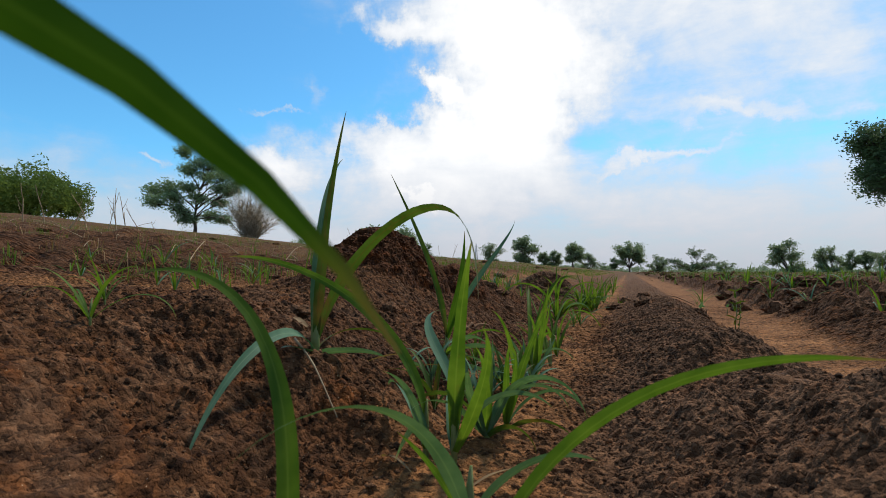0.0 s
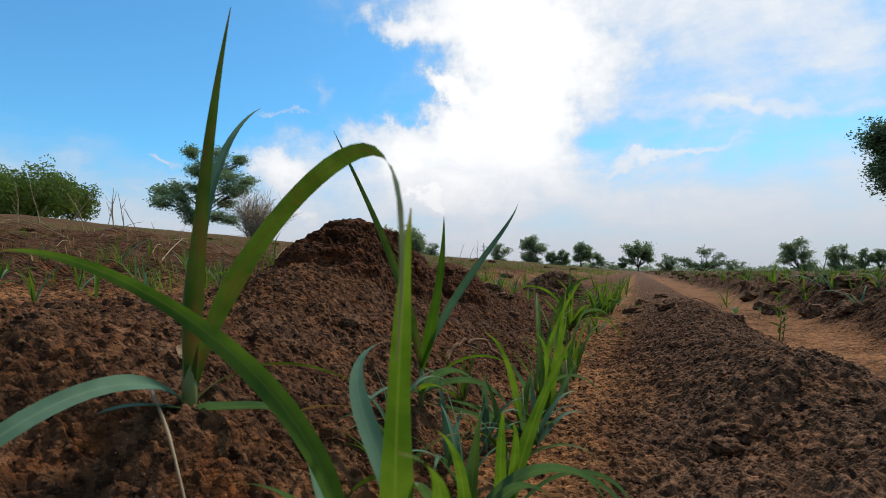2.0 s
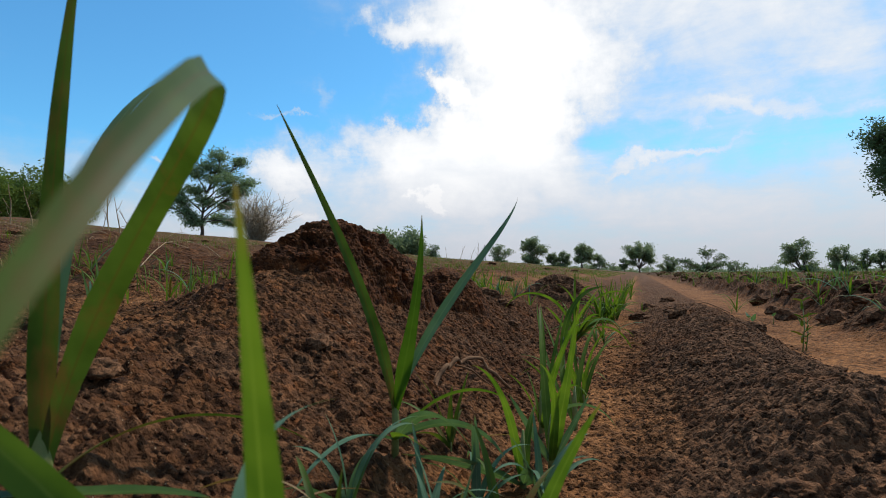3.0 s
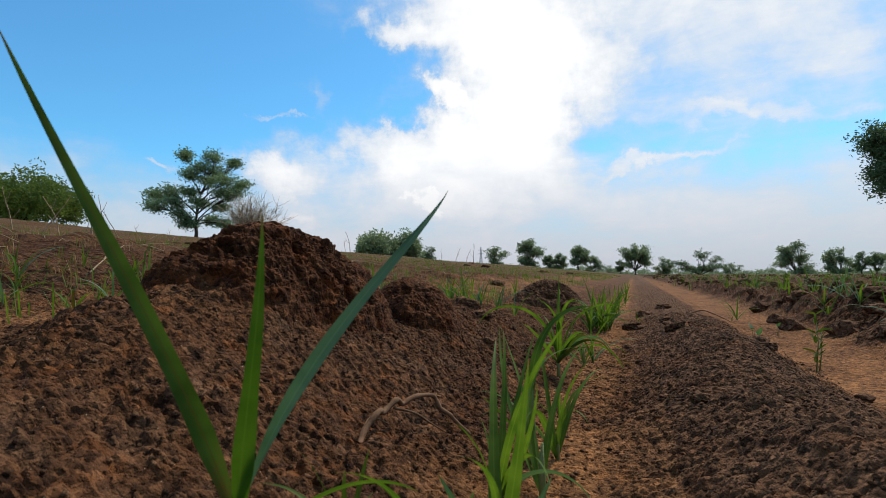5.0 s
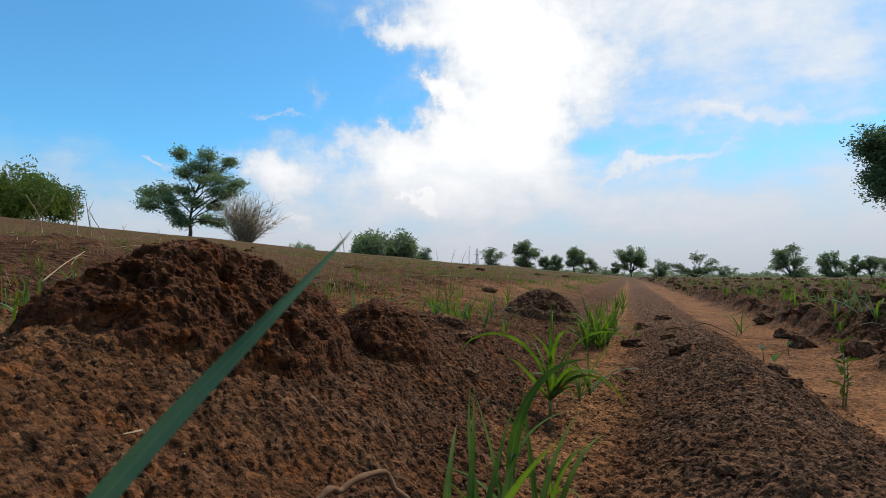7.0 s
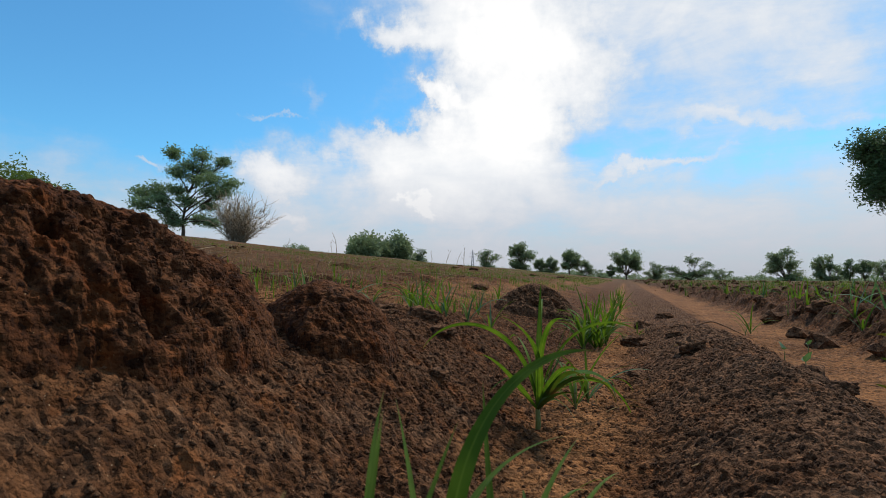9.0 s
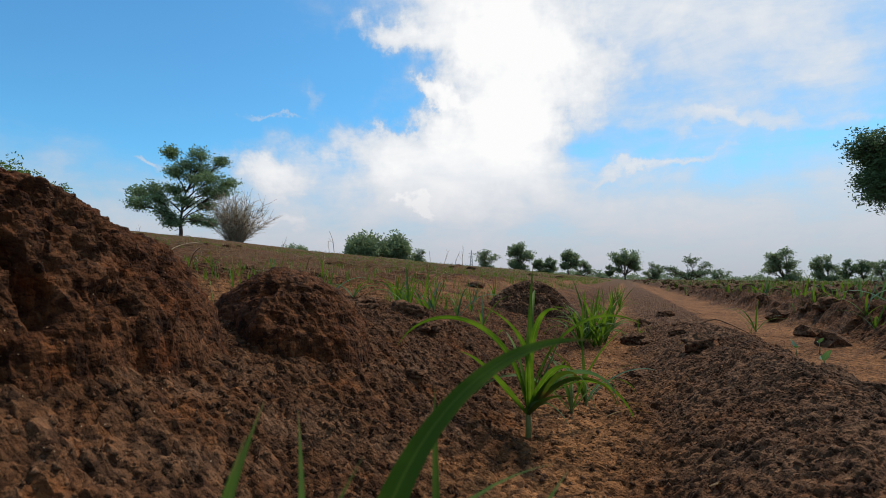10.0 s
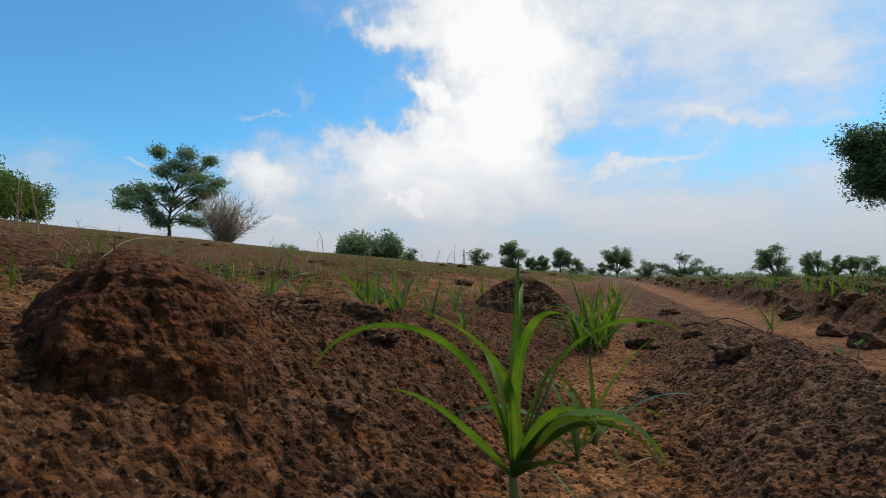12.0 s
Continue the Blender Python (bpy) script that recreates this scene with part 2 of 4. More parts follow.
SOIL = soil_material("soil", True)
# the heaps' soil, with shade put into its colour
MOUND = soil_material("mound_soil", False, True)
CLOD = soil_material("clod_soil", False)
DEEP = leaf_material("leaf_deep_green", (0.026, 0.066, 0.006), (0.055, 0.112, 0.012), (0.08, 0.14, 0.02), 0.05, 0.3)
GREEN = leaf_material("leaf_green", (0.046, 0.092, 0.012), (0.100, 0.160, 0.022), (0.15, 0.21, 0.04), 0.05, 0.42)
BLUE = leaf_material("leaf_blue_green", (0.06, 0.12, 0.07), (0.10, 0.175, 0.105), (0.15, 0.23, 0.13), 0.05, 0.25, 0.48)
DARK = leaf_material("leaf_dark", (0.035, 0.065, 0.012), (0.07, 0.115, 0.022), (0.10, 0.05, 0.018), 0.5, 0.3)
DRY = leaf_material("leaf_dry", (0.16, 0.095, 0.05), (0.27, 0.18, 0.10), (0.3, 0.2, 0.12), 0.3, 0.2, 0.8)
STEM = plain("stem", (0.13, 0.17, 0.04), (0.2, 0.2, 0.07), 60, 0.5, 0.3, 0.0006)
STRAW = plain("straw", (0.25, 0.16, 0.085), (0.38, 0.27, 0.16), 70, 0.8, 0.2, 0.0006)
BARK = plain("bark", (0.07, 0.052, 0.04), (0.14, 0.105, 0.08), 12, 0.95, 0.1, 0.01)
TWIG = plain("dry_twig", (0.30, 0.235, 0.155), (0.44, 0.36, 0.25), 9, 0.9, 0.1, 0.004)
LEAF_NEAR = foliage("tree_leaf", (0.14, 0.22, 0.105), (0.23, 0.32, 0.165), 0.45)
LEAF_FAR = foliage("far_leaf", (0.165, 0.225, 0.115), (0.25, 0.315, 0.17), 0.52)
LEAF_DEEP = foliage("deep_leaf", (0.065, 0.115, 0.045), (0.115, 0.175, 0.07), 0.38)
LEAF_PALE = foliage("pale_leaf", (0.10, 0.15, 0.06), (0.15, 0.21, 0.09))
HEDGE = foliage("hedge_leaf", (0.095, 0.15, 0.03), (0.17, 0.23, 0.05), 0.4)
ROOT = plain("root_bark", (0.125, 0.062, 0.031), (0.21, 0.115, 0.062), 90, 0.9, 0.1, 0.001)
STEEL = plain("galvanised_steel", (0.30, 0.31, 0.32), (0.4, 0.41, 0.42), 3, 0.5, 0.5, 0.001)


# ---- noise on arrays ----
def hashed(ix, iy, iz, seed):
    h = (ix.astype(np.int64) * 374761393 + iy.astype(np.int64) * 668265263 + iz.astype(np.int64) * 2147483647 + seed * 1274126177) & 0xFFFFFFFF
    h = ((h ^ (h >> 13)) * 1274126177) & 0xFFFFFFFF
    h = ((h ^ (h >> 16)) * 2246822519) & 0xFFFFFFFF
    return ((h ^ (h >> 15)) & 0xFFFFFF) / float(0xFFFFFF)


def lattice(x, y, z, seed):
    """Smooth value noise, -1 to 1."""
    fx, fy, fz = np.floor(x), np.floor(y), np.floor(z)
    ux, uy, uz = [(d * d * d * (d * (d * 6 - 15) + 10)) for d in (x - fx, y - fy, z - fz)]
    out = 0
    for a in (0, 1):
        for b in (0, 1):
            for c in (0, 1):
                w = (ux if a else 1 - ux) * (uy if b else 1 - uy) * (uz if c else 1 - uz)
                out = out + w * hashed(fx + a, fy + b, fz + c, seed)
    return out * 2 - 1


def smooth2(x, y, seed):
    fx, fy = np.floor(x), np.floor(y)
    ux, uy = [(d * d * d * (d * (d * 6 - 15) + 10)) for d in (x - fx, y - fy)]
    zero, out = np.zeros_like(fx), 0
    for a in (0, 1):
        for b in (0, 1):
            out = out + (ux if a else 1 - ux) * (uy if b else 1 - uy) * hashed(fx + a, fy + b, zero, seed)
    return out * 2 - 1


def crumbs(x, y, size, seed, wide=1.0, power=0.5):
    """Angular flakes of uneven size and tilt lying side by side: height 0 to about 1; a low power gives them flat tops and steep sides."""
    x, y = x / (size * wide), y / size
    fx, fy, zero, best = np.floor(x), np.floor(y), np.zeros_like(x), np.zeros_like(x)
    for a in (-1, 0, 1):
        for b in (-1, 0, 1):
            cx, cy = fx + a, fy + b
            dx, dy = x - cx - hashed(cx, cy, zero, seed), y - cy - hashed(cx, cy, zero, seed + 1)
            r = 0.45 + 0.6 * hashed(cx, cy, zero, seed + 2) ** 2
            w = 3.14 * hashed(cx, cy, zero, seed + 3)
            c, s = np.cos(w), np.sin(w)
            u, v = (c * dx + s * dy) / r, (c * dy - s * dx) / r * 1.5
            tilt = 0.75 + 0.7 * (hashed(cx, cy, zero, seed + 4) - 0.5) * u + 0.9 * (hashed(cx, cy, zero, seed + 5) - 0.5) * v
            best = np.maximum(best, r * np.clip(1 - np.abs(u) ** 1.7 - np.abs(v) ** 1.7, 0, 1) ** power * tilt)
    return best


def clots(P, size, seed):
    """The same in three dimensions, for the sides of heaps."""
    Q = P / size
    F, best = np.floor(Q), np.zeros(len(P))
    for a in (-1, 0, 1):
        for b in (-1, 0, 1):
            for c in (-1, 0, 1):
                C = F + np.array((a, b, c))
                h = [hashed(C[:, 0], C[:, 1], C[:, 2], seed + i) for i in range(4)]
                r = 0.3 + 0.6 * h[3] ** 2
                d = [np.abs(Q[:, i] - C[:, i] - h[i]) / r for i in range(3)]
                best = np.maximum(best, r * np.clip(1 - d[0] ** 1.4 - d[1] ** 1.4 - d[2] ** 1.4, 0, 1) ** 0.4 * (0.75 + 0.5 * (h[0] - 0.5) * d[1] + 0.5 * (h[1] - 0.5) * d[2]))
    return best


# ---- the lie of the land ----
CROSS_X = (-400, -60, -45, -30, -14, -8.7, -3.3, -2.2, -1.1, -0.8, -0.6, -0.5, -0.42, -0.36, -0.3, -0.25, -0.2, -0.09, -0.04, 0.02, 0.08, 0.14, 0.2, 0.27, 0.33)
CROSS_Z = (3.2, 3.2, 3.1, 2.85, 1.55, 0.95, 0.44, 0.31, 0.215, 0.2, 0.205, 0.193, 0.16, 0.128, 0.1, 0.078, 0.064, 0.06, 0.07, 0.1, 0.125, 0.13, 0.115, 0.07, 0.047)


def ease(v, a, b):
    t = np.clip((v - a) / (b - a), 0, 1)
    return t * t * (3 - 2 * t)


def cloddy(x, y, z):
    """Humps and clods of the ploughed ridges to the right."""
    weight = np.clip((z - 0.052) / 0.03, 0, 1) * (1 - ease(x, 8, 20)) * ease(x, 0.45, 0.7) * ease(y, 1.0, 2.5) * (1 - ease(y, 60, 90))
    m = weight > 0
    px, py, out = x[m], y[m], np.zeros_like(z)
    rx, ry = px + 0.03 * smooth2(px * 13, py * 13, 12), py + 0.03 * smooth2(px * 13, py * 13, 13)
    out[m] = weight[m] * (0.07 * crumbs(rx, ry, 0.2, 31, 1.0, 0.45) + 0.06 * crumbs(rx, ry, 0.085, 35, 1.2, 0.4) + 0.02 * crumbs(rx, ry, 0.035, 38, 1.2, 0.4))
    return out


def banked(x, y):
    """Ledges, old furrows and clods all over the rising bank."""
    weight = ease(-x, 0.75, 1.6) * (1 - ease(-x, 14, 22)) * ease(y, 0.3, 1.0) * (1 - ease(y, 18, 26))
    m = weight > 0
    px, py, out = x[m], y[m], np.zeros_like(x)
    rx, ry = px + 0.06 * smooth2(px * 5, py * 5, 14), py + 0.06 * smooth2(px * 5, py * 5, 15)
    big = np.clip(0.4 + smooth2(px * 0.8, py * 0.8, 16), 0, 1)
    out[m] = weight[m] * (0.05 * big * crumbs(rx, ry, 0.36, 17, 1.0, 0.4) + 0.035 * crumbs(rx, ry, 0.12, 18, 1.0, 0.4) * (0.4 + big) + 0.03 * smooth2(px * 2.5, py * 2.5, 19) - 0.03)
    return out


def lie(x, y):
    """Height of the bare ground without its crumbs, at arrays x and y."""
    sway = (0.02 * smooth2(x * 0.0 + 3.1, y * 1.3, 5) + 0.035 * smooth2(x * 0.0 + 7.7, y * 0.55, 6) * ease(y, 2.2, 3.5)) * ease(y, 1.2, 3.0)
    sx = x + sway + (0.085 * (1 - ease(y, 0.45, 0.515)) - 0.06 * (1 - ease(y, 0.85, 1.1))) * ease(-x, 0.17, 0.26) * (1 - ease(-x, 0.5, 0.7))
    # the near ridge bends away to the right on the hither side
    sx = sx - (0.11 * (1 - ease(y, 0.3, 1.5)) - 0.02) * ease(x, -0.16, 0.0) * (1 - ease(x, 0.3, 0.55))
    z = np.interp(sx, CROSS_X, CROSS_Z)
    # further on the ridge is trodden down and broken up
    low = (0.5 - 0.3 * smooth2(x * 2.5, y * 1.7, 27)) * ease(y, 2.2, 3.2) * ease(x, -0.14, -0.02)
    z = z - low * np.clip(z - 0.05, 0, 1) * (sx < 0.33)
    # the bank sinks away in the distance
    far = 1 - 0.45 * ease(y, 25, 110)
    z = np.where(x < -1.1, 0.215 + (z - 0.215) * far, z)
    # parallel ridges and furrows further right
    phase = (sx - 0.43 + 0.07 * (1 - ease(y, 2.0, 3.0))) / 0.62
    rows = 0.045 + 0.05 * (0.5 - 0.5 * np.cos(2 * np.pi * phase)) ** 1.4
    rows = rows * (1 - ease(x, 5, 12)) + 0.08 * ease(x, 5, 12)
    z = np.where(sx > 0.33, rows, z)
    lump = 0.5 + 0.5 * smooth2(x * 7, y * 5, 11)
    ridge = np.clip((z - 0.06) / 0.06, 0, 1) * (x > -0.1) * (1 - ease(x, 8, 20))
    broken = ridge * (1 - ease(x, 0.32, 0.42)) * (1 - ease(y, 0.85, 1.2)) * ease(y, 0.1, 0.4)
    z = z + ridge * 0.032 * (lump - 0.5) + cloddy(x, y, z) + broken * (0.034 * crumbs(x + 0.012 * smooth2(x * 30, y * 30, 24), y + 0.012 * smooth2(x * 30, y * 30, 25), 0.1, 26, 1.2, 0.4) - 0.008)
    # left shoulder gets lower past the heaps
    z = z - 0.02 * ease(y, 1.55, 1.9) * np.exp(-((x + 0.5) / 0.14) ** 2) - 0.075 * ease(y, 2.0, 2.7) * np.exp(-((x + 0.55) / 0.32) ** 2)
    # ground heaped up round the mounds
    for mx, my, mr, mh in ((-0.56, 1.2, 0.2, 0.05), (-0.46, 1.54, 0.1, 0.012), (-0.56, 1.42, 0.07, -0.02), (-0.47, 3.3, 0.2, 0.03), (-0.585, 1.04, 0.11, 0.035), (-0.53, 0.9, 0.07, 0.03)):
        z = z + mh * np.exp(-((x - mx) ** 2 + (y - my) ** 2) / (mr * mr))
    wide = np.hypot(x, y)
    z = z + 0.012 * smooth2(x * 2.2, y * 2.2, 3) * (x < -0.3) + 0.05 * smooth2(x * 0.5, y * 0.5, 4) * ease(-x, 1.5, 4)
    z = z + banked(x, y)
    z = z + 0.25 * smooth2(x * 0.09, y * 0.09, 8) * ease(-x, 6, 16)
    return z


def sandiness(x, y):
    a = np.exp(-((x + 0.145) / 0.075) ** 2) * 0.8
    b = 0.62 * ease(x - 0.06 * (1 - ease(y, 0.8, 1.8)), 0.24, 0.32) * (1 - ease(x + 0.07 * (1 - ease(y, 2.0, 3.0)), 0.52, 0.64))
    c = 0.5 * np.exp(-((x + 0.95) / 0.3) ** 2) * (y > 0.6)
    s = np.maximum(np.maximum(a, b), c)
    return np.clip(s + 0.35 * smooth2(x * 9, y * 9, 21) * (s > 0.05), 0, 1)


def relief(x, y):
    """Crumbs, clods and rain pits on top of lie()."""
    smooth = sandiness(x, y)
    sandB = ease(x - 0.06 * (1 - ease(y, 0.8, 1.8)), 0.24, 0.32) * (1 - ease(x + 0.07 * (1 - ease(y, 2.0, 3.0)), 0.52, 0.64))
    rough = 1 - 0.55 * smooth - 0.37 * sandB
    wx = x + 0.004 * smooth2(x * 60, y * 60, 47) + 0.002 * smooth2(x * 170, y * 170, 49)
    wy = y + 0.004 * smooth2(x * 60, y * 60, 48) + 0.002 * smooth2(x * 170, y * 170, 50)
    r = 0.006 * smooth2(x * 16, y * 16, 41) + 0.004 * smooth2(x * 38, y * 38, 42)
    r = r + 0.0065 * crumbs(wx, wy, 0.0155, 51, 1.35, 0.3) * np.clip(0.5 + 1.2 * smooth2(x * 12, y * 12, 44), 0, 1) + 0.008 * crumbs(wx, wy, 0.0095, 54, 1.35, 0.3)
    r = r + 0.0045 * crumbs(wx, wy, 0.0065, 57, 1.3, 0.35) - 0.003 * np.abs(smooth2(x * 75, y * 75, 43)) + 0.0015 * smooth2(x * 170, y * 170, 45)
    clod = np.clip(smooth2(x * 4, y * 4, 46) - 0.3, 0, 1) * (1 - smooth)
    r = r + 0.013 * clod * crumbs(x, y, 0.05, 60) - 0.0075
    return (0.85 + 0.05 * ease(-x, 0.18, 0.3)) * r * rough


def ground_height(x, y):
    x, y = np.array([float(x)]), np.array([float(y)])
    return float((lie(x, y) + relief(x, y) * 0.6)[0])


def steps(*legs):
    """Grid lines: (from, to, spacing) or (from, to, first, growth)."""
    out = []
    for leg in legs:
        v, d = leg[0], leg[2]
        while v < leg[1] - 1e-9:
            out.append(v)
            v += d
            if len(leg) > 3:
                d *= leg[3]
    return out


right = steps((0.3, 0.9, 0.007), (0.9, 5, 0.02, 1.012), (5, 900, 0.4, 1.22))
left = [-v for v in steps((0.62, 1.3, 0.0055), (1.3, 5, 0.02, 1.018), (5, 40, 0.15, 1.05), (40, 900, 2.5, 1.25))][::-1]
gx = np.array(left + steps((-0.62, -0.5, 0.0028), (-0.5, 0.24, 0.0021), (0.24, 0.3, 0.0035)) + right)
gy = np.array([-v for v in steps((0.0, 900, 0.05, 1.3))][:0:-1] + steps((0.0, 0.3, 0.01), (0.3, 0.4, 0.004), (0.4, 1.8, 0.0021), (1.8, 2.1, 0.003), (2.1, 3.2, 0.005), (3.2, 9, 0.012, 1.015), (9, 60, 0.2, 1.05), (60, 1500, 3, 1.22)))


def grid_mesh(name, gx, gy, height):
    X, Y = np.meshgrid(gx, gy)
    X, Y = X.ravel(), Y.ravel()
    Z = height(X, Y)
    nx, ny = len(gx), len(gy)
    i = (np.arange(ny - 1)[:, None] * nx + np.arange(nx - 1)[None, :]).ravel()
    quads = np.stack((i, i + 1, i + nx + 1, i + nx), 1).astype(np.int32)
    me = bpy.data.meshes.new(name)
    me.vertices.add(len(X))
    me.vertices.foreach_set("co", np.stack((X, Y, Z), 1).astype(np.float32).ravel())
    me.loops.add(quads.size)
    me.loops.foreach_set("vertex_index", quads.ravel())
    me.polygons.add(len(quads))
    me.polygons.foreach_set("loop_start", np.arange(0, quads.size, 4, dtype=np.int32))
    me.polygons.foreach_set("use_smooth", np.zeros(len(quads), dtype=bool))
    me.update(calc_edges=True)
    return me, X, Y


def near_weight(X, Y):
    return (1 - ease(X, 4, 9)) * (1 - ease(-X, 3, 7)) * (1 - ease(Y, 6, 14)) * ease(Y, -1.5, -0.3)


def land(X, Y):
    Z, w = lie(X, Y), near_weight(X, Y)
    m = w > 0
    Z[m] += relief(X[m], Y[m]) * w[m]
    return Z


ground_mesh, GX, GY = grid_mesh("ground", gx, gy, land)
for key, values in (("sand", sandiness(GX, GY)), ("crust", 0.68 * ease(GX, -0.1, -0.02) * (1 - ease(GX, 0.22, 0.3)) * (0.75 + 0.25 * smooth2(GX * 10, GY * 10, 71))), ("weeds", np.maximum(ease(GX * -1, 0.9, 4) * ease(GY, 2.5, 6), ease(GY, 9, 40)) * 0.9)):
    ground_mesh.attributes.new(key, "FLOAT", "POINT").data.foreach_set("value", values.astype(np.float32))
ground_mesh.materials.append(SOIL)
ground = tagged(new("ground", ground_mesh), "red-brown ploughed loam with ridges, sandy furrows and a rising bank", "ground", kind="structure")


# ---- builders ----
def part(name, bm, material, parent=None, label=""):
    """Links a bmesh as one mesh object under a thing or part."""
    me = bpy.data.meshes.new(name)
    bm.to_mesh(me)
    bm.free()
    return linked(name, me, material, parent, label)


def linked(name, me, material, parent=None, label=""):
    if material is not None and not me.materials:
        me.materials.append(material)
    ob = new(name, me)
    ob.parent = parent
    if label:
        tagged(ob, label)
    return ob


def mesh_of(name, verts, faces, smooth=True, uvs=None):
    me = bpy.data.meshes.new(name)
    me.from_pydata(verts, [], faces)
    if smooth:
        me.polygons.foreach_set("use_smooth", np.ones(len(me.polygons), dtype=bool))
    if uvs is not None:
        layer = me.uv_layers.new(name="UVMap")
        index = np.zeros(len(me.loops), dtype=np.int32)
        me.loops.foreach_get("vertex_index", index)
        layer.data.foreach_set("uv", np.array(uvs, dtype=np.float32)[index].ravel())
    me.update()
    return me


def tube(points, radii, sides=6):
    """Vertices and faces of a tapered, closed tube along points."""
    verts, faces = [], []
    pts = [Vector(p) for p in points]
    for i, p in enumerate(pts):
        d = (pts[min(i + 1, len(pts) - 1)] - pts[max(i - 1, 0)]).normalized()
        a = d.orthogonal().normalized() if abs(d.z) > 0.98 else d.cross(Vector((0, 0, 1))).normalized()
        b = d.cross(a)
        for s in range(sides):
            w = 2 * math.pi * s / sides
            verts.append(p + radii[i] * (math.cos(w) * a + math.sin(w) * b))
    for i in range(len(pts) - 1):
        for s in range(sides):
            t = (s + 1) % sides
            faces.append((i * sides + s, i * sides + t, (i + 1) * sides + t, (i + 1) * sides + s))
    faces.append(tuple(range(sides))[::-1])
    faces.append(tuple(range((len(pts) - 1) * sides, len(pts) * sides)))
    return verts, faces


def joined(pieces):
    verts, faces = [], []
    for v, f in pieces:
        n = len(verts)
        verts += v
        faces += [tuple(i + n for i in q) for q in f]
    return verts, faces


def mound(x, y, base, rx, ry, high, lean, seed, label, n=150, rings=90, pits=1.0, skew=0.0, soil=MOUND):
    """A crumbly heap of dug soil, steeper on the side that it leans to, pitted all over."""
    th = np.linspace(0, 2 * np.pi, n, endpoint=False)
    rho = np.linspace(0, 1, rings) ** 0.85
    T, R = np.meshgrid(th, rho)
    T, R = T.ravel(), R.ravel()
    edge = 1 + 0.12 * smooth2(np.cos(T) * 1.6 + seed, np.sin(T) * 1.6, seed) + 0.05 * smooth2(np.cos(T) * 4, np.sin(T) * 4 + seed, seed + 1)
    side = 0.5 + 0.5 * np.cos(T - lean)
    face = 0.5 + 0.5 * np.cos(T + 0.9)
    X, Y = rx * edge * R * np.cos(T) * (1 + skew * ease(-np.cos(T), 0.0, 0.8)), ry * edge * R * np.sin(T)
    fall = (1 - R ** 1.8) * (1 - 0.3 * ease(R, 0.75, 1.0))
    plateau = 1 - R ** 5
    top = base + high - float(lie(np.array([float(x)]), np.array([float(y)]))[0])
    Z = top * (fall * (1 - 0.85 * side) + plateau * 0.85 * side)
    P = np.stack((X + x, Y + y, Z + lie(X + x, Y + y)), 1)
    d = 0.007 * lattice(P[:, 0] * 18, P[:, 1] * 18, P[:, 2] * 18, seed + 2)
    # under a crust the broken face is eaten back, fluted and full of holes
    rim = 0.42 + 0.12 * smooth2(np.cos(T) * 3, np.sin(T) * 3 + seed, seed + 11)
    bare = ease(R, rim, rim + 0.05) * ease(face, 0.35, 0.6)
    flute = lattice(P[:, 0] * 85, P[:, 1] * 85, P[:, 2] * 30, seed + 3)
    fine = lattice(P[:, 0] * 170, P[:, 1] * 170, P[:, 2] * 70, seed + 4)
    hollow = lattice(P[:, 0] * 42, P[:, 1] * 42, P[:, 2] * 30, seed + 5)
    d = d - pits * bare * (0.006 + 0.012 * np.clip(flute, 0, 1) + 0.006 * np.abs(fine) + 0.055 * np.clip(hollow - 0.36, 0, 1)) * (1 - 0.7 * ease(R, 0.75, 0.95))
    d = d + 0.0042 * clots(P, 0.012, seed + 7) + 0.0035 * clots(P, 0.007, seed + 9) - 0.003 + 0.002 * lattice(P[:, 0] * 190, P[:, 1] * 190, P[:, 2] * 150, seed + 6)
    d = d * min(1.0, rx / 0.12) * (1 - ease(R, 0.93, 1.0) * 0.5)
    out = np.stack((np.cos(T) * R * 0.9, np.sin(T) * R * 0.9, 0.55 + 0 * R), 1)
    out /= np.linalg.norm(out, axis=1)[:, None]
    P = P + out * d[:, None]
    P[:, 2] -= 0.03 * ease(R, 0.9, 1.0)
    verts = [tuple(p) for p in P]
    faces = [(i * n + j, i * n + (j + 1) % n, (i + 1) * n + (j + 1) % n, (i + 1) * n + j) for i in range(rings - 1) for j in range(n)]
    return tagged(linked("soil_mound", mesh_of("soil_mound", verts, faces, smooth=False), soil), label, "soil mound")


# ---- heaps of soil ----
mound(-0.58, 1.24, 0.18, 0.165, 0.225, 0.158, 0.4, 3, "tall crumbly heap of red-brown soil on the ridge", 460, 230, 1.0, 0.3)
mound(-0.462, 1.545, 0.15, 0.078, 0.09, 0.102, 0.2, 9, "small pitted heap of soil beside the furrow", 280, 150, 0.7, 0.45)
mound(-0.47, 3.32, 0.075, 0.19, 0.2, 0.165, 0.2, 14, "rounded heap of reddish soil at the furrow's edge", 200, 100, soil=CLOD)


# ---- trees and shrubs ----
def leaf_cloud(rng, points, size, each, scatter):
    """Many small folded leaves round the given points."""
    verts, faces = [], []
    for p in points:
        for _ in range(each):
            c = p + Vector((rng.gauss(0, scatter), rng.gauss(0, scatter), rng.gauss(0, scatter * 0.55)))
            a = Vector((rng.gauss(0, 1), rng.gauss(0, 1), rng.gauss(0, 0.6))).normalized()
            b = a.orthogonal().normalized()
            s = size * rng.uniform(0.6, 1.3)
            n = len(verts)
            verts += [c, c + a * s * 0.5 + b * s * 0.2, c + a * s, c + a * s * 0.5 - b * s * 0.2 + a.cross(b) * s * 0.12]
            faces.append((n, n + 1, n + 2, n + 3))
    return verts, faces


